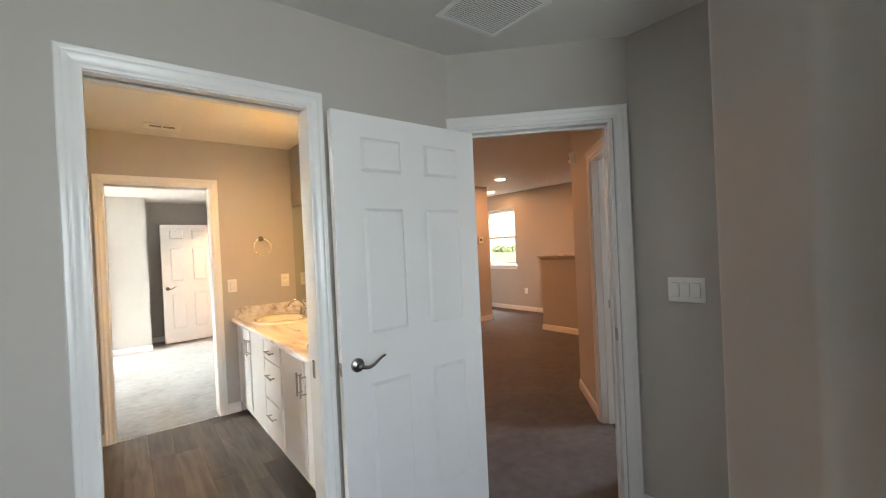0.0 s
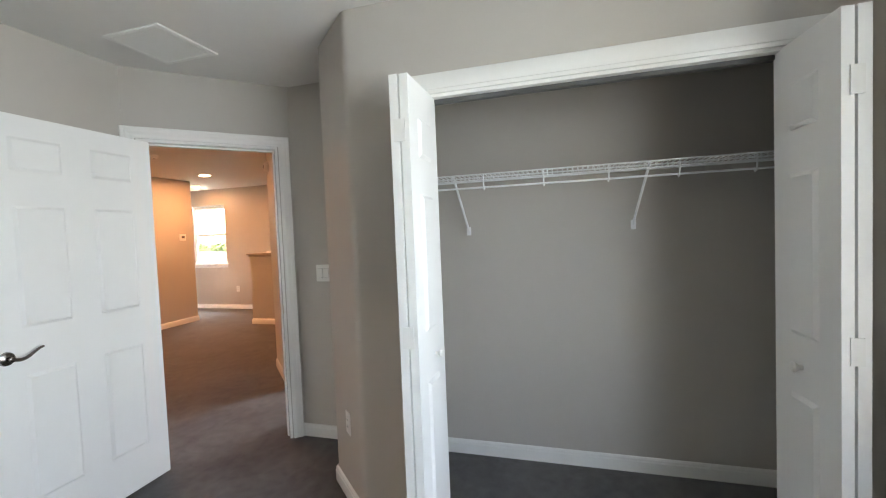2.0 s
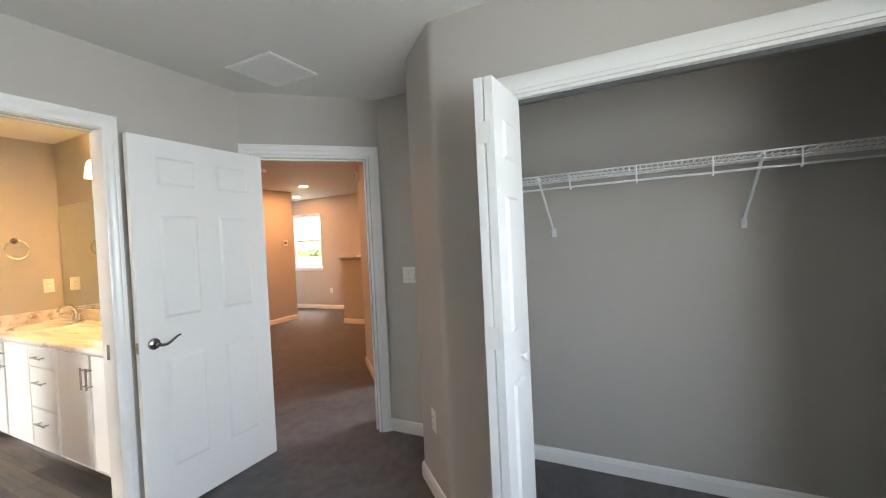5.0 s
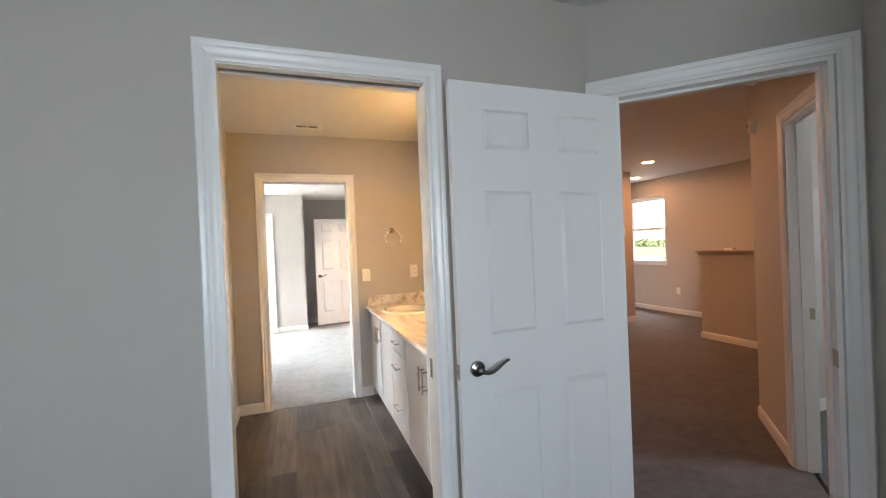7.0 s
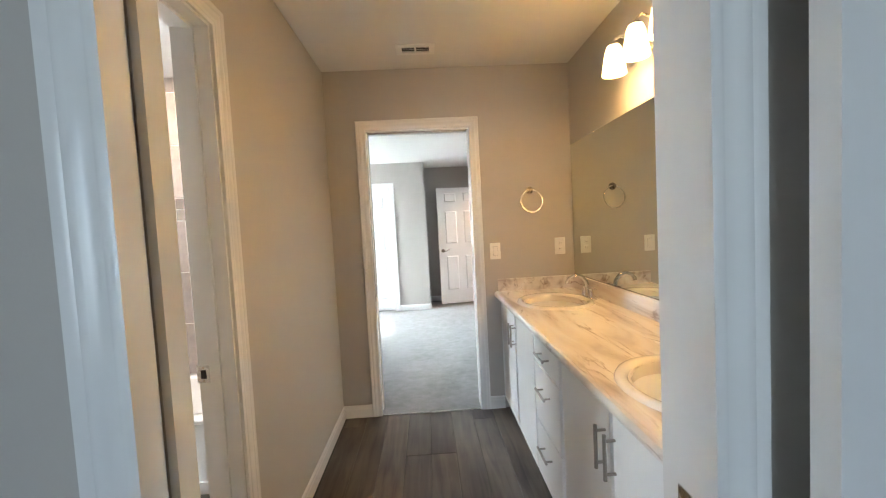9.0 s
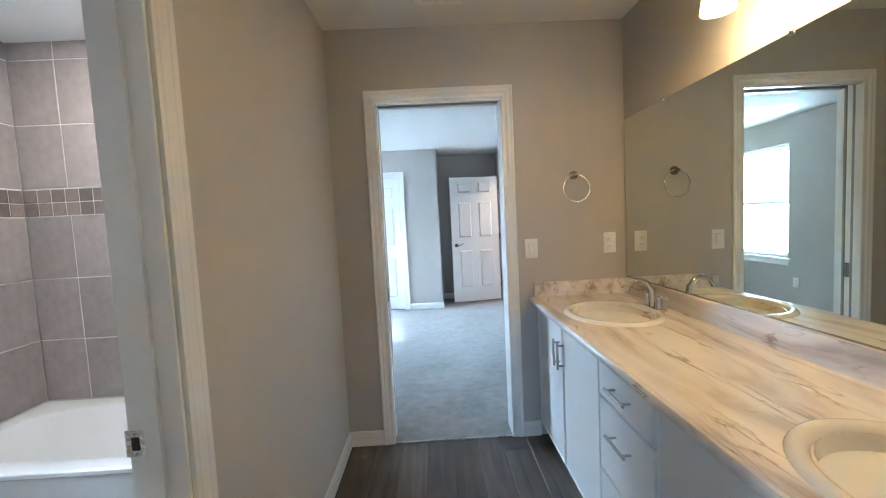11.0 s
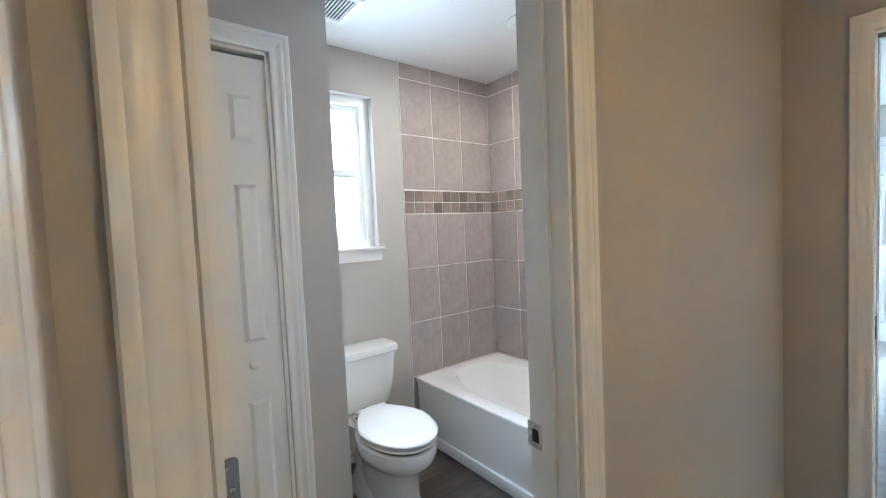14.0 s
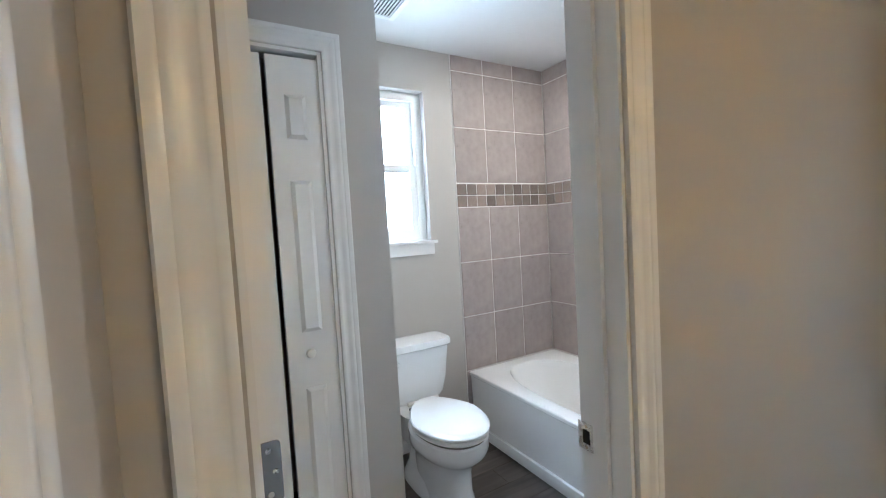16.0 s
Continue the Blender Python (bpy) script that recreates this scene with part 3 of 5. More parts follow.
jamb(fr, (0.11, PY0), (0, 1), (-1, 0), PY1 - PY0, PH, 0.12, 0.38, 0.009, 0.003)
sp = part("strike_plate", boxes((-0.018, 0.028, PY1 - 0.0115, PY1 - 0.0085, 0.878, 0.938), bevel=0.001), NICKEL, fr, "nickel strike plate with a dark latch hole")
part("latch_hole", boxes((-0.004, 0.014, PY1 - 0.0125, PY1 - 0.0105, 0.893, 0.923)), DARK, sp)
for z in (0.885, 0.931):
    part("screw", lathe(bmesh.new(), [(0.0035, 0), (0.0035, 0.001)], pose(0.005, PY1 - 0.0114, z, 90), 10), BRASS, sp)
fr = thing("trim_linen_doorway", "white moulded casing round the linen closet", "door frame", kind="structure")
casing(fr, (-0.94, LY0), (0, 1), (1, 0), LY1 - LY0, LH, 0.002)
part("jamb_leg", boxes((-1.04, -0.939, LY0, LY0 + 0.012, 0, LH), (-1.04, -0.939, LY1 - 0.012, LY1, 0, LH), (-1.04, -0.939, LY0, LY1, LH - 0.012, LH)), TRIM, fr, smooth=False)
fr = thing("trim_closet_opening", "white flat casing round the bedroom closet opening", "door frame", kind="structure")
casing(fr, (1.862, KY0), (0, 1), (-1, 0), KY1 - KY0, KH, 0.0, wide=1.25, shape=FLAT)
part("jamb", boxes((1.8615, 1.966, KY0, KY0 + 0.014, 0, KH), (1.8615, 1.966, KY1 - 0.014, KY1, 0, KH), (1.8615, 1.966, KY0, KY1, KH - 0.014, KH)), TRIM, fr, smooth=False)
part("track", boxes((1.895, 1.925, KY0 + 0.02, KY1 - 0.02, KH - 0.032, KH - 0.014)), GREY_PLASTIC, fr, "dark folding door track", smooth=False)
fr = thing("trim_second_closet", "white casing round the second bedroom closet", "door frame", kind="structure")
casing(fr, (QX0, 8.30), (1, 0), (0, -1), QX1 - QX0, 2.05, 0.0)
part("jamb", boxes((QX0, QX0 + 0.014, 8.299, 8.42, 0, 2.05), (QX1 - 0.014, QX1, 8.299, 8.42, 0, 2.05), (QX0, QX1, 8.299, 8.42, 2.036, 2.05)), TRIM, fr, smooth=False)
fr = thing("trim_second_entry", "white casing round the second bedroom entry doorway", "door frame", kind="structure")
casing(fr, (1.80, EY0), (0, 1), (-1, 0), EY1 - EY0, EH - 0.005)
jamb(fr, (1.80, EY0), (0, 1), (1, 0), EY1 - EY0, EH, 0.12, 0.42)

BASE = ((0.0, 0.0), (0.013, 0.0), (0.013, 0.062), (0.010, 0.070), (0.010, 0.078), (0.006, 0.086), (0.0, 0.090))


def baseboard(p, q, label="white painted baseboard", e0=0.0, e1=0.0):
    """A moulded skirting from p to q, standing out to the left of its run; e0, e1 lengthen its foot for a mitre."""
    p, q = Vector((*p, 0)), Vector((*q, 0))
    u = (q - p).normalized()
    n = Vector((-u.y, u.x, 0))
    bm = bmesh.new()
    a = [bm.verts.new(p + n * d - u * (e0 * d) + Vector((0, 0, z))) for d, z in BASE]
    b = [bm.verts.new(q + n * d + u * (e1 * d) + Vector((0, 0, z))) for d, z in BASE]
    k = len(a)
    for i in range(k):
        bm.faces.new((a[i], a[(i + 1) % k], b[(i + 1) % k], b[i]))
    bm.faces.new(a[::-1])
    bm.faces.new(b)
    return structure("baseboard", bm, TRIM, label)


baseboard((BX0 - 0.07, 2.0), (-1.75, 2.0))
baseboard((1.93, 2.0), (BX1 + 0.07, 2.0))
baseboard((2.61, 1.33), tuple(A_DIAG + U * (D1 + 0.075)), e0=-0.4)
baseboard((2.61, 0.805), (2.61, 1.33), e1=-0.4)
baseboard(C1, (2.61, 0.805), e0=0.4, e1=-1)
baseboard(C2, C1, e0=0.4, e1=0.4)
baseboard((1.862, KY1 + 0.084), C2, e1=0.4)
baseboard((1.862, -1.57), (1.862, KY0 - 0.084), e0=-1)
baseboard((-1.75, -1.57), (1.862, -1.57), e1=-1)
baseboard((-1.75, 2.0), (-1.75, -1.57))
baseboard((2.61, -1.57), (2.61, 0.70), "white painted baseboard inside the closet")
baseboard((0.11, 4.455), (0.11, PY1 + 0.075), e0=-1)
baseboard((FX0 - 0.07, 4.455), (0.11, 4.455), e1=-1)
baseboard((1.30, 4.455), (FX1 + 0.07, 4.455))
baseboard((0.11, BY), (BX0 - 0.079, BY))
baseboard((-1.683, 3.66), (-1.683, 2.848))
baseboard((-1.683, 2.848), (-0.94, 2.848), e1=1)
baseboard((-0.94, 2.848), (-0.94, LY1 + 0.075), e0=1)
baseboard((-0.01, PY1 + 0.075), (-0.01, 3.66))
hs = HO + V * (S1 + 0.075)
baseboard(tuple(hs), (3.96, 2.615), e1=0.4)
baseboard((3.96, 2.615), (7.18, 2.615), e0=0.4)
baseboard((7.18, 2.615), (7.18, 7.98))
baseboard((6.05, 5.94), (1.98, 5.94), e0=1)
baseboard((6.05, 7.98), (6.05, 5.94), e1=1)
baseboard((5.18, 2.5), (4.1, 2.5))
baseboard((0.79, 8.30), (QX1 + 0.07, 8.30), e0=1)
baseboard((0.79, 9.02), (0.79, 8.30), e1=1)
baseboard((1.80, 9.02), (0.79, 9.02), e1=-1)
baseboard((1.80, FY), (1.80, EY0 - 0.075))
baseboard((-1.5, 8.30), (-1.5, FY))
baseboard((QX0 - 0.07, 8.30), (-1.5, 8.30))


# ---- doors ----
def panelled(bm, w, h, thick, cols, rows):
    """A moulded leaf: u from 0 to w, depth from 0 to thick, both faces with sunk and raised panels."""
    us = sorted({0, w, *[v for c in cols for v in c]})
    zs = sorted({0, h, *[v for r in rows for v in r]})
    for y, flip in ((0, False), (thick, True)):
        grid = [[bm.verts.new((u, y, z)) for z in zs] for u in us]
        made = []
        for i in range(len(us) - 1):
            for j in range(len(zs) - 1):
                q = [grid[i][j], grid[i + 1][j], grid[i + 1][j + 1], grid[i][j + 1]]
                f = bm.faces.new(q[::-1] if flip else q)
                if (us[i], us[i + 1]) in cols and (zs[j], zs[j + 1]) in rows:
                    made.append(f)
        bmesh.ops.inset_individual(bm, faces=made, thickness=0.013, depth=-0.012)
        bmesh.ops.inset_individual(bm, faces=made, thickness=0.007, depth=0.0)
        bmesh.ops.inset_individual(bm, faces=made, thickness=0.020, depth=0.010)
    bm.verts.ensure_lookup_table()
    rim = [e for e in bm.edges if len(e.link_faces) == 1]
    bmesh.ops.bridge_loops(bm, edges=rim)
    return bm


SIX_ROWS = ((0.235, 0.835), (1.045, 1.612), (1.765, 1.928))


def door_leaf(name, label, m, w=0.808, h=2.025, handle=1, hinges=True, group=""):
    """A six-panel leaf, its hinge edge at u = w; handle side near u = 0; front face at depth 0."""
    d = thing(name, label, "door", group)
    c = w / 0.808
    leaf = part("leaf", panelled(bmesh.new(), w, h, 0.035, ((0.128 * c, 0.345 * c), (0.470 * c, 0.690 * c)), SIX_ROWS), DOOR, d, smooth=False)
    for face, y in ((-1, 0.0), (1, 0.035)):
        rose = part("rosette", lathe(bmesh.new(), [(0.031, 0), (0.031, 0.004), (0.028, 0.009), (0.016, 0.013), (0.011, 0.016), (0.011, 0.045), (0.006, 0.048)], pose(0.070, y, 0.926, 90 * -face), 28), DARK_NICKEL, d, "dark satin nickel rosette")
        pts, rad = [], []
        for k in range(15):
            s = k / 14
            pts.append((0.070 + 0.118 * s, y + face * (0.038 + 0.005 * math.sin(s * 3.1)), 0.926 - 0.010 * math.sin(s * 5.2) + 0.020 * s * s))
            rad.append(0.0095 - 0.0045 * s)
        part("lever", tube(bmesh.new(), pts, rad, 12), DARK_NICKEL, rose, "curved dark nickel lever")
    latch = part("latch_plate", boxes((-0.0015, 0.0005, 0.006, 0.029, 0.888, 0.946)), BRASS, d, "nickel latch plate")
    part("latch_bolt", boxes((-0.010, 0, 0.011, 0.024, 0.909, 0.925), bevel=0.002), BRASS, latch)
    if hinges:
        for z in (0.19, 1.0, 1.80):
            part("hinge", tube(bmesh.new(), [(w + 0.004, -0.004, z), (w + 0.004, -0.004, z + 0.09)], 0.008, 10), DARK_NICKEL, d)
    d.matrix_world = m
    return d


door_leaf("bedroom_door", "white six-panel bedroom door, standing open near the wall", pose(1.207, 1.886, 0.018, 0, 0, 0.4), hinges=False)
door_leaf("entry_door", "white six-panel door, standing open into the second bedroom", pose(0.985, 8.585, 0.016, 0, 0, 8.5), w=0.79, h=2.01)

DW = 0.628
td = door_leaf("toilet_door", "white six-panel toilet room door, standing open beside the linen closet", pose(-0.0125 - DW, 2.2420, 0.015), w=DW, h=2.035, hinges=False)
for z in (0.985, 0.20, 1.79):
    hg = part("hinge_leaf", rounded_plate(0.030, 0.09, 0.007, 0.003, pose(DW - 0.0008, 0.0175, z + 0.045, 0, 90, 0)), DARK_NICKEL, td, "satin nickel hinge leaf with rounded corners and screws")
    for dz, dy in ((0.013, -0.002), (0.045, 0.006), (0.077, -0.002)):
        sc = part("screw", lathe(bmesh.new(), [(0.0042, 0), (0.0042, 0.001), (0.003, 0.0016)], pose(DW + 0.0018, 0.0175 + dy, z + dz, 0, 90), 12), NICKEL, hg)
    part("knuckle", tube(bmesh.new(), [(DW + 0.004, -0.003, z), (DW + 0.004, -0.003, z + 0.09)], 0.0055, 10), NICKEL, hg)


def bifold_leaf(owner, w, h, thick=0.034, m=None):
    bm = panelled(bmesh.new(), w, h, thick, ((w * 0.27, w * 0.73),), ((0.19, 0.80), (1.0, 1.57), (1.71, 1.88)))
    bmesh.ops.transform(bm, matrix=m, verts=bm.verts[:])
    return part("leaf", bm, DOOR, owner, smooth=False)


BW = 0.335
d = thing("closet_folding_door", "white panelled folding door, folded open beside the closet", "folding door", "closet folding doors")
bifold_leaf(d, BW, 2.018, m=pose(1.560, 0.093, 0.018))
bifold_leaf(d, BW, 2.018, m=pose(1.564, 0.053, 0.018, 0, 0, -1.2))
part("knob", lathe(bmesh.new(), [(0.008, 0), (0.007, 0.012), (0.015, 0.019), (0.018, 0.026), (0.015, 0.033), (0.006, 0.036)], pose(1.772, 0.049, 0.903, 90), 20), PLASTIC, d, "round white knob")
for z in (0.24, 0.98, 1.78):
    part("hinge", boxes((1.556, 1.560, 0.069, 0.113, z, z + 0.085)), TRIM, d, "small painted hinge", smooth=False)
d = thing("closet_folding_door", "white panelled folding door, folded open at the closet's far end", "folding door", "closet folding doors")
bifold_leaf(d, BW, 2.018, m=pose(1.570, -1.361, 0.018))
bifold_leaf(d, BW, 2.018, m=pose(1.573, -1.321, 0.018, 0, 0, 4.0))
part("knob", lathe(bmesh.new(), [(0.008, 0), (0.007, 0.012), (0.015, 0.019), (0.018, 0.026), (0.015, 0.033), (0.006, 0.036)], pose(1.750, -1.274, 0.915, -90), 20), PLASTIC, d, "round white knob")
for z in (0.24, 0.98, 1.78):
    part("hinge", boxes((1.5665, 1.5705, -1.343, -1.308, z, z + 0.085)), TRIM, d, "small painted hinge", smooth=False)

d = thing("linen_folding_door", "white narrow folding door of the linen closet, slightly open", "folding door")
bifold_leaf(d, 0.184, 2.01, m=pose(-0.958, 2.431, 0.015, 0, 0, 89))
bifold_leaf(d, 0.20, 2.01, m=pose(-0.962, 2.214, 0.015, 0, 0, 90))
part("knob", lathe(bmesh.new(), [(0.008, 0), (0.007, 0.012), (0.015, 0.019), (0.018, 0.026), (0.015, 0.033), (0.006, 0.036)], pose(-0.957, 2.508, 0.945, 0, 90), 20), PLASTIC, d, "round white knob")
d = thing("second_closet_door", "white closed folding door of the second bedroom closet", "folding door")
bifold_leaf(d, 0.36, 2.02, m=pose(QX0 + 0.016, 8.32, 0.015))
bifold_leaf(d, 0.36, 2.02, m=pose(QX0 + 0.380, 8.32, 0.015))

for name, x0, yc, label in (("pocket_door", BX0 - 0.02, 2.0575, "white sliding door, slid into the wall of the bathroom doorway"), ("pocket_door", FX0, 4.5275, "white sliding door, slid into the wall of the far doorway")):
    d = thing(name, label, "sliding door", "pocket doors")
    part("leaf", boxes((x0 - 0.72, x0 - 0.002, yc - 0.016, yc + 0.016, 0.012, 2.085)), DOOR, d, smooth=False)
    pull = part("edge_pull", boxes((x0 - 0.0022, x0 + 0.0005, yc - 0.013, yc + 0.013, 0.875, 0.965)), DARK_NICKEL, d, "dark metal edge pull", smooth=False)


# ---- windows ----
def window(name, label, o, u, n, w, z0, z1, depth, sill=True, apron=True, f=0.040, st=0.03):
    """A single-hung window: o its low corner on the inner face, u along, n into the room."""
    d = thing(name, label, "window", kind="structure")
    dp = -depth
    mid = (z0 + z1) / 2
    ox = lambda rows, bevel=0.0: oriented(o, u, n, rows, bevel)
    part("window_frame", ox([(0, f, dp, dp + 0.06, z0, z1), (w - f, w, dp, dp + 0.06, z0, z1), (f, w - f, dp, dp + 0.06, z1 - f, z1), (f, w - f, dp, dp + 0.06, z0, z0 + f)]), PLASTIC, d, smooth=False)
    for lo, hi, off in ((mid - 0.022, z1 - f, 0.008), (z0 + f, mid + 0.022, 0.030)):
        s = part("sash", ox([(f, f + st, dp + off, dp + off + 0.022, lo, hi), (w - f - st, w - f, dp + off, dp + off + 0.022, lo, hi), (f + st, w - f - st, dp + off, dp + off + 0.022, hi - 0.035, hi), (f + st, w - f - st, dp + off, dp + off + 0.022, lo, lo + 0.035)]), PLASTIC, d, smooth=False)
        g = part("pane", ox([(f + st, w - f - st, dp + off + 0.009, dp + off + 0.012, lo + 0.035, hi - 0.035)]), GLASS, s, smooth=False)
        g.visible_shadow = False
    if sill:
        part("window_sill", ox([(-0.03, w + 0.03, -0.06, 0.035, z0 - 0.006, z0 + 0.014)], 0.004), TRIM, d)
        if apron:
            part("apron", ox([(-0.015, w + 0.015, 0.0, 0.014, z0 - 0.075, z0 - 0.006)], 0.003), TRIM, d)
    return d


window("window_bedroom", "white single-hung window in the bedroom", (WX0, -1.57), (1, 0), (0, 1), WX1 - WX0, WZ0, WZ1, 0.115)
window("window_toilet", "white single-hung window above the toilet", (-1.683, TWY0), (0, 1), (1, 0), TWY1 - TWY0, TWZ0, TWZ1, 0.112, f=0.052, st=0.042)
window("window_hall", "white single-hung window at the end of the hall", (7.18, HW0), (0, 1), (-1, 0), HW1 - HW0, HWZ0, HWZ1, 0.115)
window("window_second_bedroom", "white single-hung window with blinds", (-1.5, GWY0), (0, 1), (1, 0), GWY1 - GWY0, GWZ0, GWZ1, 0.115)
window("window_side_room", "white window in the side room", (5.18, 0.0), (0, 1), (-1, 0), 1.2, 0.9, 2.1, 0.115)

bl = thing("window_blind", "white horizontal slat blind over the second bedroom window", "blind")
part("headrail", boxes((-1.575, -1.535, GWY0 + 0.03, GWY1 - 0.03, GWZ1 - 0.045, GWZ1 - 0.005)), BLIND, bl, smooth=False)
def slat(tilt):
    bm = bmesh.new()
    box(bm, -0.022, 0.022, GWY0 + 0.035, GWY1 - 0.035, -0.0012, 0.0012)
    bmesh.ops.transform(bm, matrix=pose(0, 0, 0, 0, tilt, 0), verts=bm.verts[:])
    me = bpy.data.meshes.new("slat")
    bm.to_mesh(me)
    bm.free()
    me.materials.append(BLIND)
    return me
shut, ajar = slat(-66), slat(14)
z = GWZ0 + 0.05
while z < GWZ1 - 0.06:
    s = new("slat", shut if z > 1.35 else ajar)
    s.location, s.parent = (-1.553, 0, z), bl
    z += 0.040

# ---- outside ----
structure("ground", boxes((-260, 260, -260, 260, -3.2, -3.0)), GRASS, "grass far below the upper floor")
rnd = random.Random(40)
bm = bmesh.new()
for _ in range(2600):
    tx = rnd.uniform(150, 230)
    ty = tx * rnd.uniform(0.55, 1.5)
    crown = 1.2 + 1.6 * math.sin(ty * 0.21) + 1.1 * math.sin(tx * 0.37 + ty * 0.6)
    c = Vector((tx, ty, -3.0 + max(0.6, crown) * rnd.random() ** 0.6))
    m = Matrix.Translation(c) @ Euler((rnd.random() * 6, rnd.random() * 6, rnd.random() * 6)).to_matrix().to_4x4()
    q = 0.6 + 0.7 * rnd.random()
    bm.faces.new([bm.verts.new(m @ Vector(p)) for p in ((-q, 0, 0), (0, -q * 0.6, 0.1), (q, 0, 0), (0, q * 0.6, 0.1))])
tagged(mesh_object("far_woods", bm, LEAF), "far green woods beyond the hall window", "trees", kind="stuff")

# ---- bedroom fixtures ----
def wall_plate(name, label, o, u, n, w, h, z, kind="switch", gangs=1):
    """A wall plate centred at o on the wall face."""
    d = thing(name, label, "light switch" if kind == "switch" else "outlet")
    o = Vector(o)
    ox = lambda rows, bevel=0.0: oriented(o, u, n, rows, bevel)
    pl = part("plate", ox([(-w / 2, w / 2, 0.0, 0.006, z - h / 2, z + h / 2)], 0.002), PLASTIC, d)
    for g in range(gangs):
        c = (g - (gangs - 1) / 2) * 0.046
        if kind == "switch":
            # grey slab behind the rocker stands in for the shade in its gap
            part("rocker_gap_shade", ox([(c - 0.0165, c + 0.0165, 0.006, 0.0068, z - 0.0335, z + 0.0335)]), GAP_SHADE, d, "grey ring standing in for the shaded gap round the rocker", smooth=False)
            bm = ox([(c - 0.0150, c + 0.0150, 0.0066, 0.011, z - 0.032, z + 0.032)], 0.001)
            part("rocker", bm, PLASTIC, d)
        else:
            for dz in (-0.020, 0.020):
                s = part("socket", ox([(c - 0.016, c + 0.016, 0.006, 0.0085, z + dz - 0.014, z + dz + 0.014)], 0.003), PLASTIC, d)
                part("slot", ox([(c - 0.007, c - 0.005, 0.0083, 0.0089, z + dz - 0.004, z + dz + 0.006), (c + 0.005, c + 0.007, 0.0083, 0.0089, z + dz - 0.004, z + dz + 0.006)]), DARK, s, smooth=False)
    return d


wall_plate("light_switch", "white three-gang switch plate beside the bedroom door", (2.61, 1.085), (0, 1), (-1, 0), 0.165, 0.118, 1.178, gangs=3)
wall_plate("wall_outlet", "white outlet low on the angled closet pier", (1.998, 0.621), V, (-0.70711, 0.70711), 0.072, 0.118, 0.437, "outlet")
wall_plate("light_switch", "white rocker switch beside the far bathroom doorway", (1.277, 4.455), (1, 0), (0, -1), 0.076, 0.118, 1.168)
wall_plate("wall_outlet", "white outlet above the bathroom counter", (1.755, 4.455), (1, 0), (0, -1), 0.076, 0.122, 1.181, "outlet")
wall_plate("wall_outlet", "white outlet low on the hall window wall", (7.18, 6.05), (0, 1), (-1, 0), 0.075, 0.12, 0.42, "outlet")
wall_plate("wall_outlet", "white outlet in the side room", (4.62, 2.5), (1, 0), (0, -1), 0.075, 0.12, 0.42, "outlet")
wall_plate("wall_outlet", "white outlet under the second bedroom window", (-1.5, 6.98), (0, 1), (1, 0), 0.075, 0.12, 0.36, "outlet")


def ceiling_vent(name, label, x0, x1, y0, y1, z, slats, halves, along_x=True, cover=0.36, tilt=24, b=0.028, back=None):
    d = thing(name, label, "air vent")
    part("frame", boxes((x0, x1, y0, y0 + b, z - 0.009, z), (x0, x1, y1 - b, y1, z - 0.009, z), (x0, x0 + b, y0 + b, y1 - b, z - 0.009, z), (x1 - b, x1, y0 + b, y1 - b, z - 0.009, z), bevel=0.003), PLASTIC, d)
    part("backing", boxes((x0 + b, x1 - b, y0 + b, y1 - b, z - 0.0015, z - 0.0005)), back or VENT_BACK, d, smooth=False)
    if halves > 1:
        ym = (y0 + y1) / 2
        if along_x:
            part("mullion", boxes(((x0 + x1) / 2 - 0.006, (x0 + x1) / 2 + 0.006, y0 + b, y1 - b, z - 0.010, z - 0.002)), PLASTIC, d, smooth=False)
        else:
            part("mullion", boxes((x0 + b, x1 - b, ym - 0.006, ym + 0.006, z - 0.010, z - 0.002)), PLASTIC, d, smooth=False)
    bm = bmesh.new()
    lo, hi = (y0 + b, y1 - b) if along_x else (x0 + b, x1 - b)
    step = (hi - lo) / slats
    if along_x:
        box(bm, x0 + b, x1 - b, -step * cover, step * cover, -0.0008, 0.0008)
        bmesh.ops.transform(bm, matrix=pose(0, 0, 0, tilt), verts=bm.verts[:])
    else:
        box(bm, -step * cover, step * cover, y0 + b, y1 - b, -0.0008, 0.0008)
        bmesh.ops.transform(bm, matrix=pose(0, 0, 0, 0, tilt), verts=bm.verts[:])
    me = bpy.data.meshes.new("slat")
    bm.to_mesh(me)
    bm.free()
    me.materials.append(PLASTIC)
    for i in range(slats):
        s = new("slat", me)
        c = lo + (i + 0.5) * step
        s.location, s.parent = ((0, c, z - 0.0055) if along_x else (c, 0, z - 0.0055)), d
    return d


ceiling_vent("return_air_vent", "white louvred return air grille in the ceiling", 1.655, 2.02, 1.345, 1.71, CZ, 26, 1, True, 0.27, -10, 0.022)
ceiling_vent("supply_vent", "white slotted supply vent in the bathroom ceiling", 0.655, 0.898, 4.06, 4.205, CZ, 3, 2, True, 0.13, 20, 0.036, DARK)
ceiling_vent("supply_vent", "white slotted supply vent in the second bedroom ceiling", 1.42, 1.56, 6.30, 6.55, BZ, 4, 2, False, 0.20, 30, 0.040, DARK)
ceiling_vent("exhaust_fan", "white square exhaust fan grille in the toilet room ceiling", -1.42, -1.16, 2.89, 3.15, CZ, 12, 1, True)


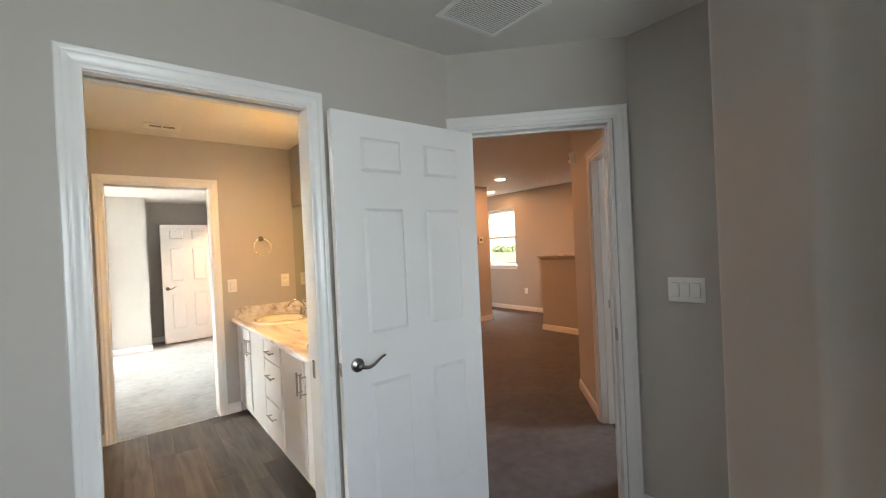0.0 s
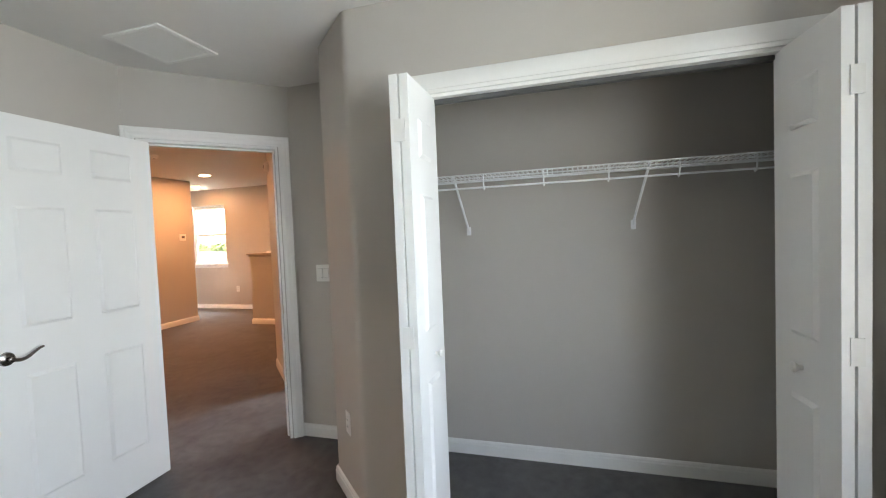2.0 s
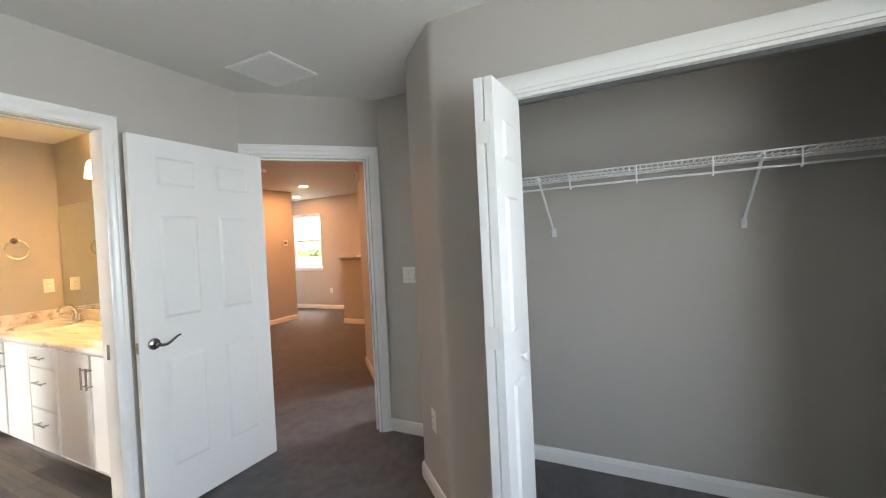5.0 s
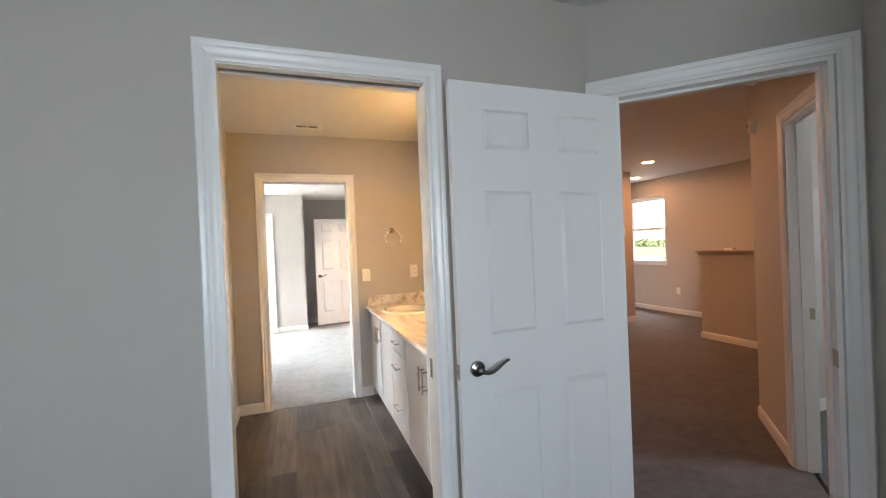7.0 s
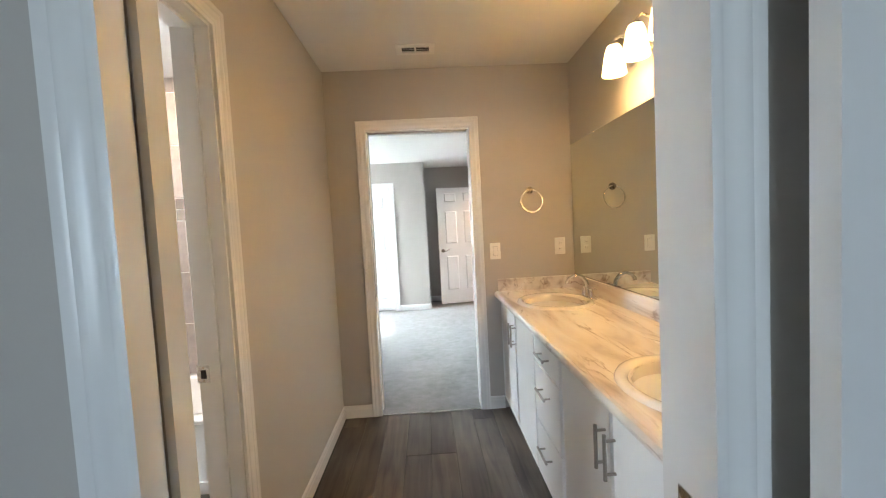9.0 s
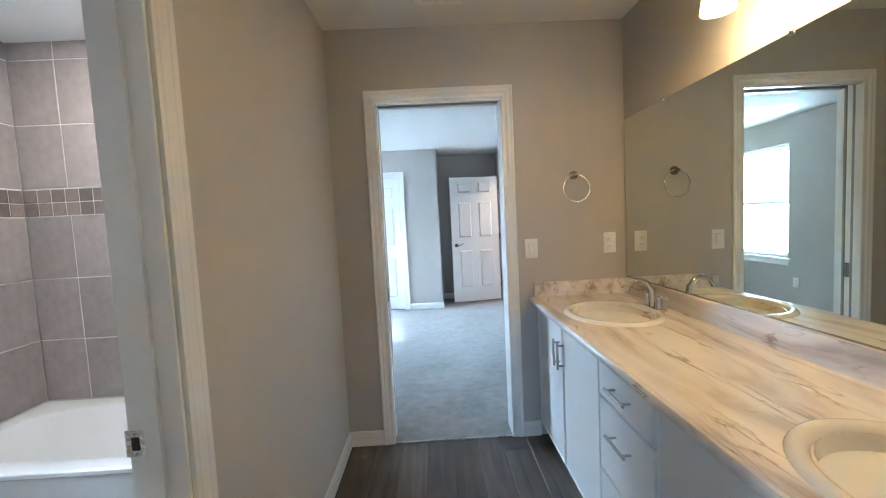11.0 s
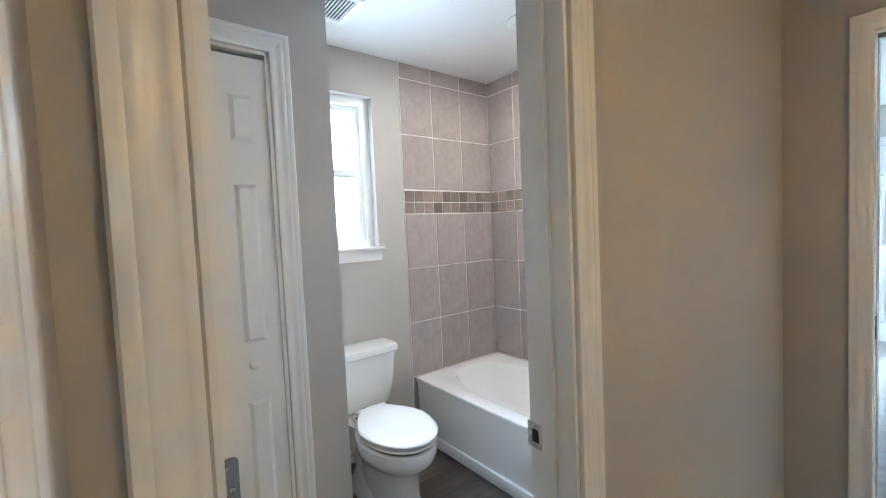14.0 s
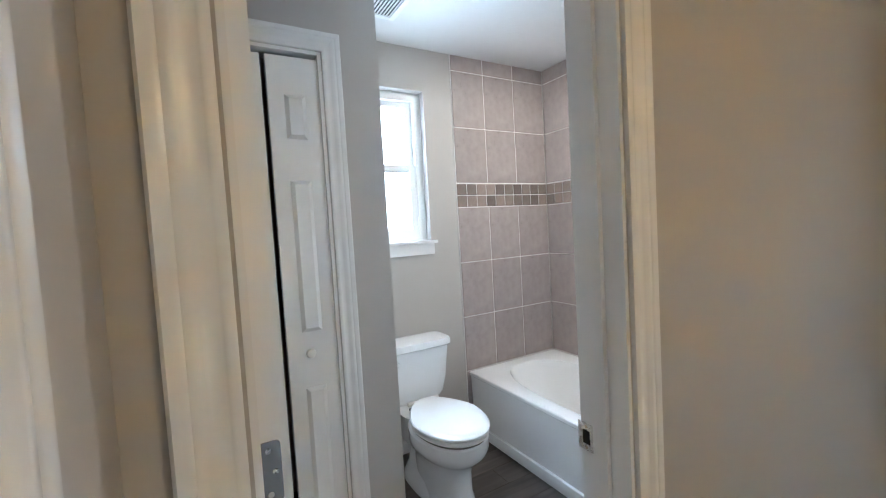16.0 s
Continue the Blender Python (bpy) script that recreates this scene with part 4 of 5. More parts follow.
def detector(name, label, m, r=0.068):
    d = thing(name, label, "smoke detector")
    part("base", lathe(bmesh.new(), [(r, 0), (r, 0.012)], m, 32), PLASTIC, d)
    part("cover", lathe(bmesh.new(), [(r * 0.92, 0.012), (r * 0.9, 0.026), (r * 0.72, 0.038), (r * 0.3, 0.042)], m, 32), PLASTIC, d)
    part("sounder", lathe(bmesh.new(), [(r * 0.3, 0.0421), (r * 0.28, 0.045), (r * 0.1, 0.0455)], m, 20), GREY_PLASTIC, d)
    return d


detector("smoke_detector", "round white smoke detector high on the bedroom wall", pose(1.43, -1.57, 2.085, -90))
detector("smoke_detector", "round smoke detector high on the hall wall", Matrix.Translation((*(HO + V * 1.72), 2.21)) @ pose(0, 0, 0, 0, 0, 45) @ pose(0, 0, 0, -90), 0.06)
detector("smoke_detector", "small round detector on the hall ceiling", pose(4.1, 4.38, HZ, 180), 0.05)

# closet shelf
SX0, SX1, SZ = 2.275, 2.60, 1.732
sh = thing("wire_shelf", "white coated wire closet shelf with a hanging rod and brackets", "shelf")
bm = bmesh.new()
for x, z in ((SX1 - 0.004, SZ), (SX0 + 0.11, SZ - 0.004), (SX0 + 0.22, SZ - 0.004), (SX0, SZ), (SX0, SZ - 0.032)):
    tube(bm, [(x, -1.565, z), (x, 0.690, z)], 0.0038, 6)
part("long_wire", bm, WIRE, sh)
bm = bmesh.new()
y = -1.55
while y < 0.69:
    tube(bm, [(SX1 - 0.004, y, SZ + 0.003), (SX0, y, SZ + 0.003), (SX0 - 0.002, y, SZ - 0.032)], [0.0013, 0.0023, 0.0023], 5)
    y += 0.0254
tagged(part("cross_wire", bm, WIRE, sh), kind="stuff")
part("hanging_rod", tube(bmesh.new(), [(SX0 + 0.02, -1.565, SZ - 0.069), (SX0 + 0.02, 0.690, SZ - 0.069)], 0.0052, 10), WIRE, sh)
for y in (-1.356, -1.042, -0.728, -0.414, -0.10, 0.214, 0.528):
    part("rod_hook", tube(bmesh.new(), [(SX0 - 0.003, y, SZ), (SX0 - 0.003, y, SZ - 0.046), (SX0 + 0.006, y, SZ - 0.077), (SX0 + 0.02, y, SZ - 0.081), (SX0 + 0.03, y, SZ - 0.069)], 0.004, 6), WIRE, sh)
for y0, y1 in ((0.060, 0.068), (-0.888, -0.915)):
    br = part("bracket", tube(bmesh.new(), [(2.602, y0, 1.428), (2.585, y0, 1.452), (SX0 + 0.03, y1, SZ - 0.02), (SX0, y1, SZ - 0.002)], 0.0068, 8), WIRE, sh)
    part("foot", boxes((2.598, 2.610, y0 - 0.013, y0 + 0.013, 1.403, 1.455), bevel=0.002), WIRE, br)

# ---- hall fixtures ----
pw = thing("half_wall", "low painted half wall with a moulded cap", "half wall", kind="structure")
part("body", boxes((5.90, 6.02, 2.615, 4.60, 0, 1.150)), WALL, pw, smooth=False)
part("cap", boxes((5.862, 6.058, 2.615, 4.638, 1.180, 1.207), bevel=0.004), CAPWOOD, pw, "painted wooden cap")
part("cap_moulding", boxes((5.884, 6.036, 2.615, 4.616, 1.150, 1.180), bevel=0.008), CAPWOOD, pw)
baseboard((5.90, 2.615), (5.90, 4.60), e1=1)
baseboard((5.90, 4.60), (6.02, 4.60), e0=1)
cap_box = thing("small_box", "small white box lying on the half wall cap", "box")
part("shell", boxes((5.93, 5.99, 4.16, 4.28, 1.207, 1.237), bevel=0.003), PLASTIC, cap_box)
th = thing("thermostat", "white wall thermostat with a dark display", "thermostat")
part("case", boxes((5.76, 5.88, 5.916, 5.94, 1.47, 1.585), bevel=0.006), PLASTIC, th)
part("display", boxes((5.79, 5.85, 5.9145, 5.9165, 1.51, 1.555)), GREY_PLASTIC, th, "dark display", smooth=False)


def can_light(name, label, x, y, z, r=0.078, dome=1.0):
    d = thing(name, label, "recessed light", "recessed ceiling lights")
    part("trim_ring", lathe(bmesh.new(), [(r, z - 0.006), (r * 1.12, z - 0.006), (r * 1.15, z - 0.001), (r, z - 0.001)], pose(x, y, 0), 32), PLASTIC, d)
    part("lens", lathe(bmesh.new(), [(r * 0.3, z - 0.003 - 0.016 * dome), (r * 0.62, z - 0.003 - 0.014 * dome), (r * 0.88, z - 0.003 - 0.009 * dome), (r * 0.98, z - 0.003 - 0.002 * dome), (r * 0.98, z - 0.0015)], pose(x, y, 0), 32), LENS, d, "lit frosted lens")
    return d


for hx, hy in HALL_CANS:
    can_light("recessed_light", "lit round recessed light in the hall ceiling, one of three, the nearest added", hx, hy, HZ)
can_light("recessed_light", "lit round recessed light in the toilet room ceiling", -0.87, 3.94, CZ, dome=0.05)
can_light("recessed_light", "lit round recessed light by the second bedroom entry", 2.5, 8.2, BZ)

# ---- bathroom vanity ----
CF, CTZ, YV0, YV1 = 1.315, 0.872, 2.119, 4.452


def handle(owner, p, q, out):
    """A bar pull on two posts between p and q, standing out along -x."""
    p, q = Vector(p), Vector(q)
    u = (q - p).normalized()
    off = Vector((-out, 0, 0))
    hd = part("handle", tube(bmesh.new(), [p + off - u * 0.018, q + off + u * 0.018], 0.0058, 12), PULL, owner, "brushed nickel bar pull")
    for e in (p, q):
        part("post", tube(bmesh.new(), [e, e + off], 0.0045, 8), PULL, hd)


def front(name, owner, y0, y1, z0, z1, shaker=True):
    """A cabinet front 18 mm thick with a sunk centre panel."""
    x0, x1 = CF - 0.019, CF - 0.001
    bm = box(bmesh.new(), x0, x1, y0, y1, z0, z1)
    if shaker:
        face = [f for f in bm.faces if f.normal.x < -0.9 or all(v.co.x < x0 + 1e-5 for v in f.verts)]
        bmesh.ops.inset_individual(bm, faces=face, thickness=0.055, depth=0.0)
        bmesh.ops.inset_individual(bm, faces=face, thickness=0.001, depth=-0.008)
    else:
        bmesh.ops.bevel(bm, geom=bm.edges[:], offset=0.002, segments=2, affect="EDGES")
    return part(name, bm, CABINET, owner, smooth=False)


def carcass(owner, y0, y1):
    part("body", boxes((CF, 1.855, y0 + 0.0005, y1 - 0.0005, 0.095, CTZ - 0.036)), CABINET, owner, smooth=False)
    part("toe_kick", boxes((CF + 0.07, 1.84, y0 + 0.001, y1 - 0.001, 0.0, 0.095)), CABINET, owner, "recessed toe board", smooth=False)


ZB, ZT = 0.098, 0.812
for y0, y1 in ((3.52, YV1), (YV0, 3.115)):
    c = thing("sink_cabinet", "white shaker sink cabinet with two doors and bar pulls", "cabinet", "vanity cabinets")
    carcass(c, y0, y1)
    a, b = (y0 + 0.007, y1 - 0.03) if y1 == YV1 else (y0 + 0.073, y1 - 0.007)
    m = (a + b) / 2
    for k, (p, q) in enumerate(((a, m - 0.002), (m + 0.002, b))):
        dr = front("door", c, p, q, ZB, ZT)
        hy = q - 0.030 if k == 0 else p + 0.030
        handle(dr, (CF - 0.019, hy, 0.625), (CF - 0.019, hy, 0.725), 0.032)
c = thing("drawer_cabinet", "white vanity drawer unit with three drawers", "cabinet", "vanity cabinets")
carcass(c, 3.115, 3.52)
for z0, z1 in ((0.676, ZT), (0.384, 0.666), (ZB, 0.374)):
    dr = front("drawer", c, 3.122, 3.513, z0, z1, shaker=False)
    zc = (z0 + z1) / 2 + (0 if z0 > 0.6 else 0.045)
    handle(dr, (CF - 0.019, 3.265, zc), (CF - 0.019, 3.375, zc), 0.032)

SINKS = ((1.545, 3.950), (1.545, 2.605))
ct = thing("worktop", "marble-look laminate worktop with brown veins and a backsplash", "countertop")
# slab in strips round the two oval cut-outs
HOLE_X, HOLE_Y, SEG = 0.175, 0.215, 40
x0, x1 = 1.272, 1.853


def slab_with_holes(z0, z1):
    ys = [YV0, (SINKS[1][1] + SINKS[0][1]) / 2, YV1]
    for (cx, cy), (ya, yb) in zip(SINKS[::-1], zip(ys, ys[1:])):
        bm = bmesh.new()
        outer, inner = [], []
        for k in range(SEG):
            a = 2 * math.pi * (k + 0.5) / SEG
            ca, sa = math.cos(a), math.sin(a)
            inner.append((cx + HOLE_X * ca, cy + HOLE_Y * sa))
            s = min((x1 - cx if ca > 0 else x0 - cx) / ca if abs(ca) > 1e-6 else 9, (yb - cy if sa > 0 else ya - cy) / sa if abs(sa) > 1e-6 else 9)
            outer.append((cx + ca * s, cy + sa * s))
        for corner in ((x0, ya), (x1, ya), (x1, yb), (x0, yb)):
            k = min(range(SEG), key=lambda i: (outer[i][0] - corner[0]) ** 2 + (outer[i][1] - corner[1]) ** 2)
            outer[k] = corner
        for z, flip in ((z1, False), (z0, True)):
            o = [bm.verts.new((*p, z)) for p in outer]
            i = [bm.verts.new((*p, z)) for p in inner]
            for k in range(SEG):
                j = (k + 1) % SEG
                f = (i[k], o[k], o[j], i[j])
                bm.faces.new(f[::-1] if flip else f)
            if flip:
                for k in range(SEG):
                    j = (k + 1) % SEG
                    bm.faces.new((top_i[k], top_i[j], i[j], i[k]))
                    bm.faces.new((top_o[j], top_o[k], o[k], o[j]))
            top_i, top_o = i, o
        part("slab", bm, LAMINATE, ct, smooth=False)


slab_with_holes(CTZ - 0.036, CTZ)
edge = bmesh.new()
prof = [(1.275, CTZ - 0.0005), (1.262, CTZ - 0.004), (1.256, CTZ - 0.013), (1.256, CTZ - 0.028), (1.261, CTZ - 0.036), (1.275, CTZ - 0.037)]
a, b = [edge.verts.new((x, YV0, z)) for x, z in prof], [edge.verts.new((x, YV1, z)) for x, z in prof]
for i in range(len(prof)):
    j = (i + 1) % len(prof)
    edge.faces.new((a[i], a[j], b[j], b[i]))
edge.faces.new(a[::-1])
edge.faces.new(b)
part("front_edge", edge, LAMINATE, ct, "rounded front edge")
part("backsplash", boxes((1.836, 1.856, YV0, YV1 - 0.019, CTZ, 0.968)), LAMINATE, ct, smooth=False)
part("side_splash", boxes((1.285, 1.856, YV1 - 0.018, YV1 + 0.001, CTZ, 0.962)), LAMINATE, ct, smooth=False)

for sx, sy in SINKS:
    s = thing("wash_basin", "off-white oval drop-in wash basin", "sink", "vanity basins", place=(sx, sy, CTZ))
    rim = [(0.30, -0.135), (0.62, -0.130), (0.80, -0.105), (0.90, -0.06), (0.945, -0.012), (0.965, -0.001), (0.99, 0.008), (1.04, 0.0145), (1.10, 0.0155), (1.15, 0.011), (1.175, 0.003), (1.18, 0.0)]
    bm = bmesh.new()
    rings = []
    for f, z in [(0.10, -0.137)] + rim:
        rings.append([bm.verts.new((0.190 * f * math.cos(2 * math.pi * k / 48), 0.222 * f * math.sin(2 * math.pi * k / 48), z)) for k in range(48)])
    for p, q in zip(rings, rings[1:]):
        for k in range(48):
            bm.faces.new((p[k], p[(k + 1) % 48], q[(k + 1) % 48], q[k]))
    bm.faces.new(rings[0])
    part("bowl", bm, BISQUE, s)
    part("drain", lathe(bmesh.new(), [(0.021, -0.137), (0.021, -0.134), (0.015, -0.133)], sides=24), CHROME, s, "chrome drain")
    fc = thing("basin_faucet", "chrome two-lever faucet with a high arched spout", "faucet", "vanity faucets", place=(1.765, sy + 0.030, CTZ + 0.0))
    part("base_plate", boxes((-0.026, 0.026, -0.078, 0.078, 0.0, 0.016), bevel=0.006), CHROME, fc)
    part("spout", tube(bmesh.new(), [(0, 0, 0.01), (0, 0, 0.06), (-0.008, 0, 0.105), (-0.035, 0, 0.14), (-0.072, 0, 0.150), (-0.108, 0, 0.138), (-0.128, 0, 0.112), (-0.130, 0, 0.100)], [0.017, 0.014, 0.0125, 0.0115, 0.0105, 0.010, 0.0105, 0.0115], 14), CHROME, fc)
    for dy in (-0.052, 0.052):
        hb = part("handle_base", lathe(bmesh.new(), [(0.020, 0.014), (0.018, 0.03), (0.012, 0.055), (0.010, 0.066), (0.012, 0.072), (0.005, 0.076)], pose(0, dy, 0), 18), CHROME, fc)
        part("lever", tube(bmesh.new(), [(0, dy, 0.068), (0.006, dy * 1.5, 0.074), (0.012, dy * 2.05, 0.072)], [0.006, 0.0055, 0.004], 10), CHROME, hb)

mr = thing("wall_mirror", "large frameless wall mirror above the vanity", "mirror")
part("glass", boxes((1.851, 1.8565, 2.19, 4.437, 0.975, 1.905)), MIRROR, mr, smooth=False)
part("edge_channel", boxes((1.8495, 1.8566, 2.19, 4.437, 0.969, 0.9745)), DARK_NICKEL, mr, "thin dark metal channel", smooth=False)
for y in (2.7, 3.29, 4.02):
    part("clip", boxes((1.8485, 1.8568, y, y + 0.02, 1.893, 1.912), bevel=0.001), CHROME, mr, "small chrome clip")

vl = thing("vanity_light", "brushed nickel vanity bar light with four lit frosted glass shades", "wall light")
part("back_plate", boxes((1.838, 1.857, VANITY_Y[-1] - 0.10, VANITY_Y[0] + 0.10, 2.115, 2.225), bevel=0.006), NICKEL, vl, "long nickel back plate")
for vy in VANITY_Y:
    arm = part("arm", tube(bmesh.new(), [(1.84, vy, 2.17), (1.80, vy, 2.205), (1.755, vy, 2.225), (1.725, vy, 2.21), (1.72, vy, 2.185)], 0.006, 10), NICKEL, vl)
    part("socket_cap", lathe(bmesh.new(), [(0.026, 2.172), (0.026, 2.186), (0.012, 2.196)], pose(1.72, vy, 0), 20), NICKEL, arm)
    bm = bmesh.new()
    prof = [(0.030, 2.178), (0.037, 2.160), (0.046, 2.115), (0.053, 2.070), (0.056, 2.045), (0.0535, 2.045), (0.050, 2.070), (0.043, 2.115), (0.034, 2.160), (0.027, 2.176)]
    rings = [[bm.verts.new((1.72 + r * math.cos(2 * math.pi * k / 28), vy + r * math.sin(2 * math.pi * k / 28), z)) for k in range(28)] for r, z in prof]
    for p, q in zip(rings, rings[1:] + rings[:1]):
        for k in range(28):
            bm.faces.new((p[k], p[(k + 1) % 28], q[(k + 1) % 28], q[k]))
    part("shade", bm, SHADE, vl, "lit frosted glass shade")

rg = thing("towel_ring", "chrome towel ring beside the mirror", "towel ring")
part("mount", lathe(bmesh.new(), [(0.026, 0), (0.026, 0.008), (0.018, 0.016), (0.011, 0.022), (0.011, 0.046), (0.005, 0.05)], pose(1.545, 4.455, 1.595, 90), 24), DARK_NICKEL, rg)
part("ring", tube(bmesh.new(), [(1.545 + 0.078 * math.sin(2 * math.pi * k / 40) + 0.004, 4.413 + 0.012 * math.cos(2 * math.pi * k / 40), 1.517 + 0.080 * math.cos(2 * math.pi * k / 40)) for k in range(40)], 0.0042, 10, closed=True), CHROME, rg)

# ---- toilet ----
to = thing("toilet", "white two-piece toilet with its lid closed, beside the tub", "toilet", place=(-1.683, 3.19, 0))


def loft(bm, rings, cap0=True, cap1=True):
    vs = [[bm.verts.new(p) for p in r] for r in rings]
    k = len(vs[0])
    for a, b in zip(vs, vs[1:]):
        for i in range(k):
            bm.faces.new((a[i], a[(i + 1) % k], b[(i + 1) % k], b[i]))
    if cap0:
        bm.faces.new(vs[0][::-1])
    if cap1:
        bm.faces.new(vs[-1])
    return bm


def rounded(cx, cy, hx, hy, z, n=48, e=2.0, front=0.0, pinch=0.0):
    """A superellipse ring; front > 0 stretches its +x half into an egg, pinch narrows its back."""
    pts = []
    for k in range(n):
        a = 2 * math.pi * k / n
        c, s = math.cos(a), math.sin(a)
        x = math.copysign(abs(c) ** (2 / e), c) * hx * (1 + front if c > 0 else 1)
        y = math.copysign(abs(s) ** (2 / e), s) * hy * (1 - pinch * max(0, -c))
        pts.append((cx + x, cy + y, z))
    return pts


def seat_ring(grow, z):
    return rounded(0.505, 0, 0.250 + grow, 0.184 + grow, z, e=2.15, front=0.12, pinch=0.30)


part("tank", loft(bmesh.new(), [rounded(0.112, 0, 0.060, 0.145, 0.374, e=4), rounded(0.112, 0, 0.076, 0.172, 0.383, e=4.5), rounded(0.112, 0, 0.086, 0.188, 0.41, e=5), rounded(0.113, 0, 0.091, 0.207, 0.50, e=6), rounded(0.114, 0, 0.094, 0.228, 0.685, e=7)]), PORCELAIN, to)
part("tank_lid", loft(bmesh.new(), [rounded(0.116, 0, 0.098, 0.236, 0.684, e=7), rounded(0.116, 0, 0.104, 0.243, 0.690, e=7), rounded(0.116, 0, 0.104, 0.243, 0.716, e=7), rounded(0.116, 0, 0.098, 0.236, 0.727, e=7), rounded(0.116, 0, 0.07, 0.20, 0.730, e=7)]), PORCELAIN, to)
lever = part("flush_lever", tube(bmesh.new(), [(0.203, -0.125, 0.630), (0.214, -0.125, 0.630), (0.224, -0.125, 0.630), (0.228, -0.125, 0.630)], [0.017, 0.017, 0.013, 0.006], 18), PORCELAIN, to, "white round flush lever")
part("lever_arm", tube(bmesh.new(), [(0.222, -0.125, 0.630), (0.229, -0.150, 0.628), (0.230, -0.190, 0.622), (0.229, -0.200, 0.621)], [0.008, 0.0085, 0.0075, 0.004], 12), PORCELAIN, lever)
part("bowl", loft(bmesh.new(), [rounded(0.43, 0, 0.205, 0.114, 0.0, e=2.7, front=0.16), rounded(0.43, 0, 0.200, 0.110, 0.03, e=2.7, front=0.16), rounded(0.43, 0, 0.188, 0.104, 0.07, e=2.6, front=0.18), rounded(0.43, 0, 0.188, 0.106, 0.17, e=2.5, front=0.20), rounded(0.44, 0, 0.195, 0.118, 0.225, e=2.3, front=0.24), rounded(0.46, 0, 0.212, 0.148, 0.262, e=2.2, front=0.28), rounded(0.478, 0, 0.228, 0.172, 0.292, e=2.15, front=0.24, pinch=0.1), rounded(0.490, 0, 0.238, 0.182, 0.318, e=2.15, front=0.18, pinch=0.2), rounded(0.490, 0, 0.241, 0.185, 0.345, e=2.15, front=0.17, pinch=0.2), rounded(0.490, 0, 0.240, 0.184, 0.366, e=2.15, front=0.17, pinch=0.2), rounded(0.490, 0, 0.234, 0.176, 0.372, e=2.15, front=0.17, pinch=0.2)]), PORCELAIN, to)
part("foot", loft(bmesh.new(), [rounded(0.34, 0, 0.20, 0.135, 0.0, e=3), rounded(0.34, 0, 0.195, 0.131, 0.035, e=3), rounded(0.33, 0, 0.16, 0.10, 0.09, e=3), rounded(0.32, 0, 0.14, 0.088, 0.19, e=3)]), PORCELAIN, to)
part("shelf", loft(bmesh.new(), [rounded(0.20, 0, 0.12, 0.09, 0.18, e=4), rounded(0.20, 0, 0.16, 0.12, 0.32, e=4), rounded(0.20, 0, 0.175, 0.14, 0.374, e=4)]), PORCELAIN, to)
part("seat", loft(bmesh.new(), [seat_ring(-0.014, 0.386), seat_ring(-0.006, 0.389), seat_ring(-0.005, 0.399), seat_ring(-0.014, 0.403)]), PLASTIC, to, "white seat ring")
# solid dark core paints the shade under the lid and the seat
part("gap_shade_core", loft(bmesh.new(), [seat_ring(-0.019, 0.368), seat_ring(-0.019, 0.4145)]), SEAT_SHADE, to, "dark core standing in for shade between seat and lid")
lid = part("seat_lid", loft(bmesh.new(), [seat_ring(-0.003, 0.4135), seat_ring(0.0, 0.416), seat_ring(0.0, 0.424), seat_ring(-0.006, 0.430), seat_ring(-0.04, 0.434), seat_ring(-0.12, 0.436)]), PORCELAIN, to, "closed white lid")
for dx, dy in ((0.30, -0.1), (0.30, 0.1), (0.62, -0.14), (0.62, 0.14)):
    part("bumper", boxes((dx, dx + 0.02, dy - 0.006, dy + 0.006, 0.402, 0.4145)), GREY_PLASTIC, to, "small seat bumper", smooth=False)
for dy in (-0.07, 0.07):
    part("hinge_cap", tube(bmesh.new(), [(0.262, dy - 0.025, 0.415), (0.262, dy + 0.025, 0.415)], 0.012, 12), PLASTIC, to)

# ---- bathtub ----
tb = thing("bathtub", "white alcove bathtub with a smooth apron", "bathtub")
TX0, TX1, TY0, TY1, TZ = -1.668, -0.014, 3.668, 4.440, 0.405
bm = bmesh.new()
cx, cy, hx, hy = (TX0 + TX1) / 2, (TY0 + TY1) / 2 + 0.01, (TX1 - TX0) / 2 - 0.085, (TY1 - TY0) / 2 - 0.085
n = 64
def rect_ring(z, inset=0.0):
    pts = []
    for k in range(n):
        a = 2 * math.pi * k / n
        c, s = math.cos(a), math.sin(a)
        f = 1 / max(abs(c), abs(s))
        pts.append(((TX0 + TX1) / 2 + ((TX1 - TX0) / 2 - inset) * c * f, (TY0 + TY1) / 2 + ((TY1 - TY0) / 2 - inset) * s * f, z))
    return pts
loft(bm, [rect_ring(0.0, 0.012), rect_ring(TZ - 0.03, 0.006), rect_ring(TZ - 0.025, 0.0), rect_ring(TZ - 0.006, 0.0), rect_ring(TZ, 0.006), rounded(cx, cy, hx + 0.012, hy + 0.012, TZ, n, 2.7), rounded(cx, cy, hx, hy, TZ - 0.006, n, 2.7), rounded(cx, cy, hx - 0.02, hy - 0.02, TZ - 0.05, n, 2.8), rounded(cx, cy, hx - 0.09, hy - 0.06, 0.14, n, 3.0), rounded(cx, cy, hx - 0.15, hy - 0.10, 0.08, n, 3.2)])
part("shell", bm, ACRYLIC, tb)
part("apron_foot", boxes((TX0 + 0.002, TX1, TY0 - 0.006, TY0 + 0.012, 0.0, 0.065), bevel=0.004), ACRYLIC, tb, "stepped foot of the apron")

# ---- bathroom floor planks ----
fl = bpy.data.objects["floor_bathroom"]
PW, PL = 0.152, 1.22


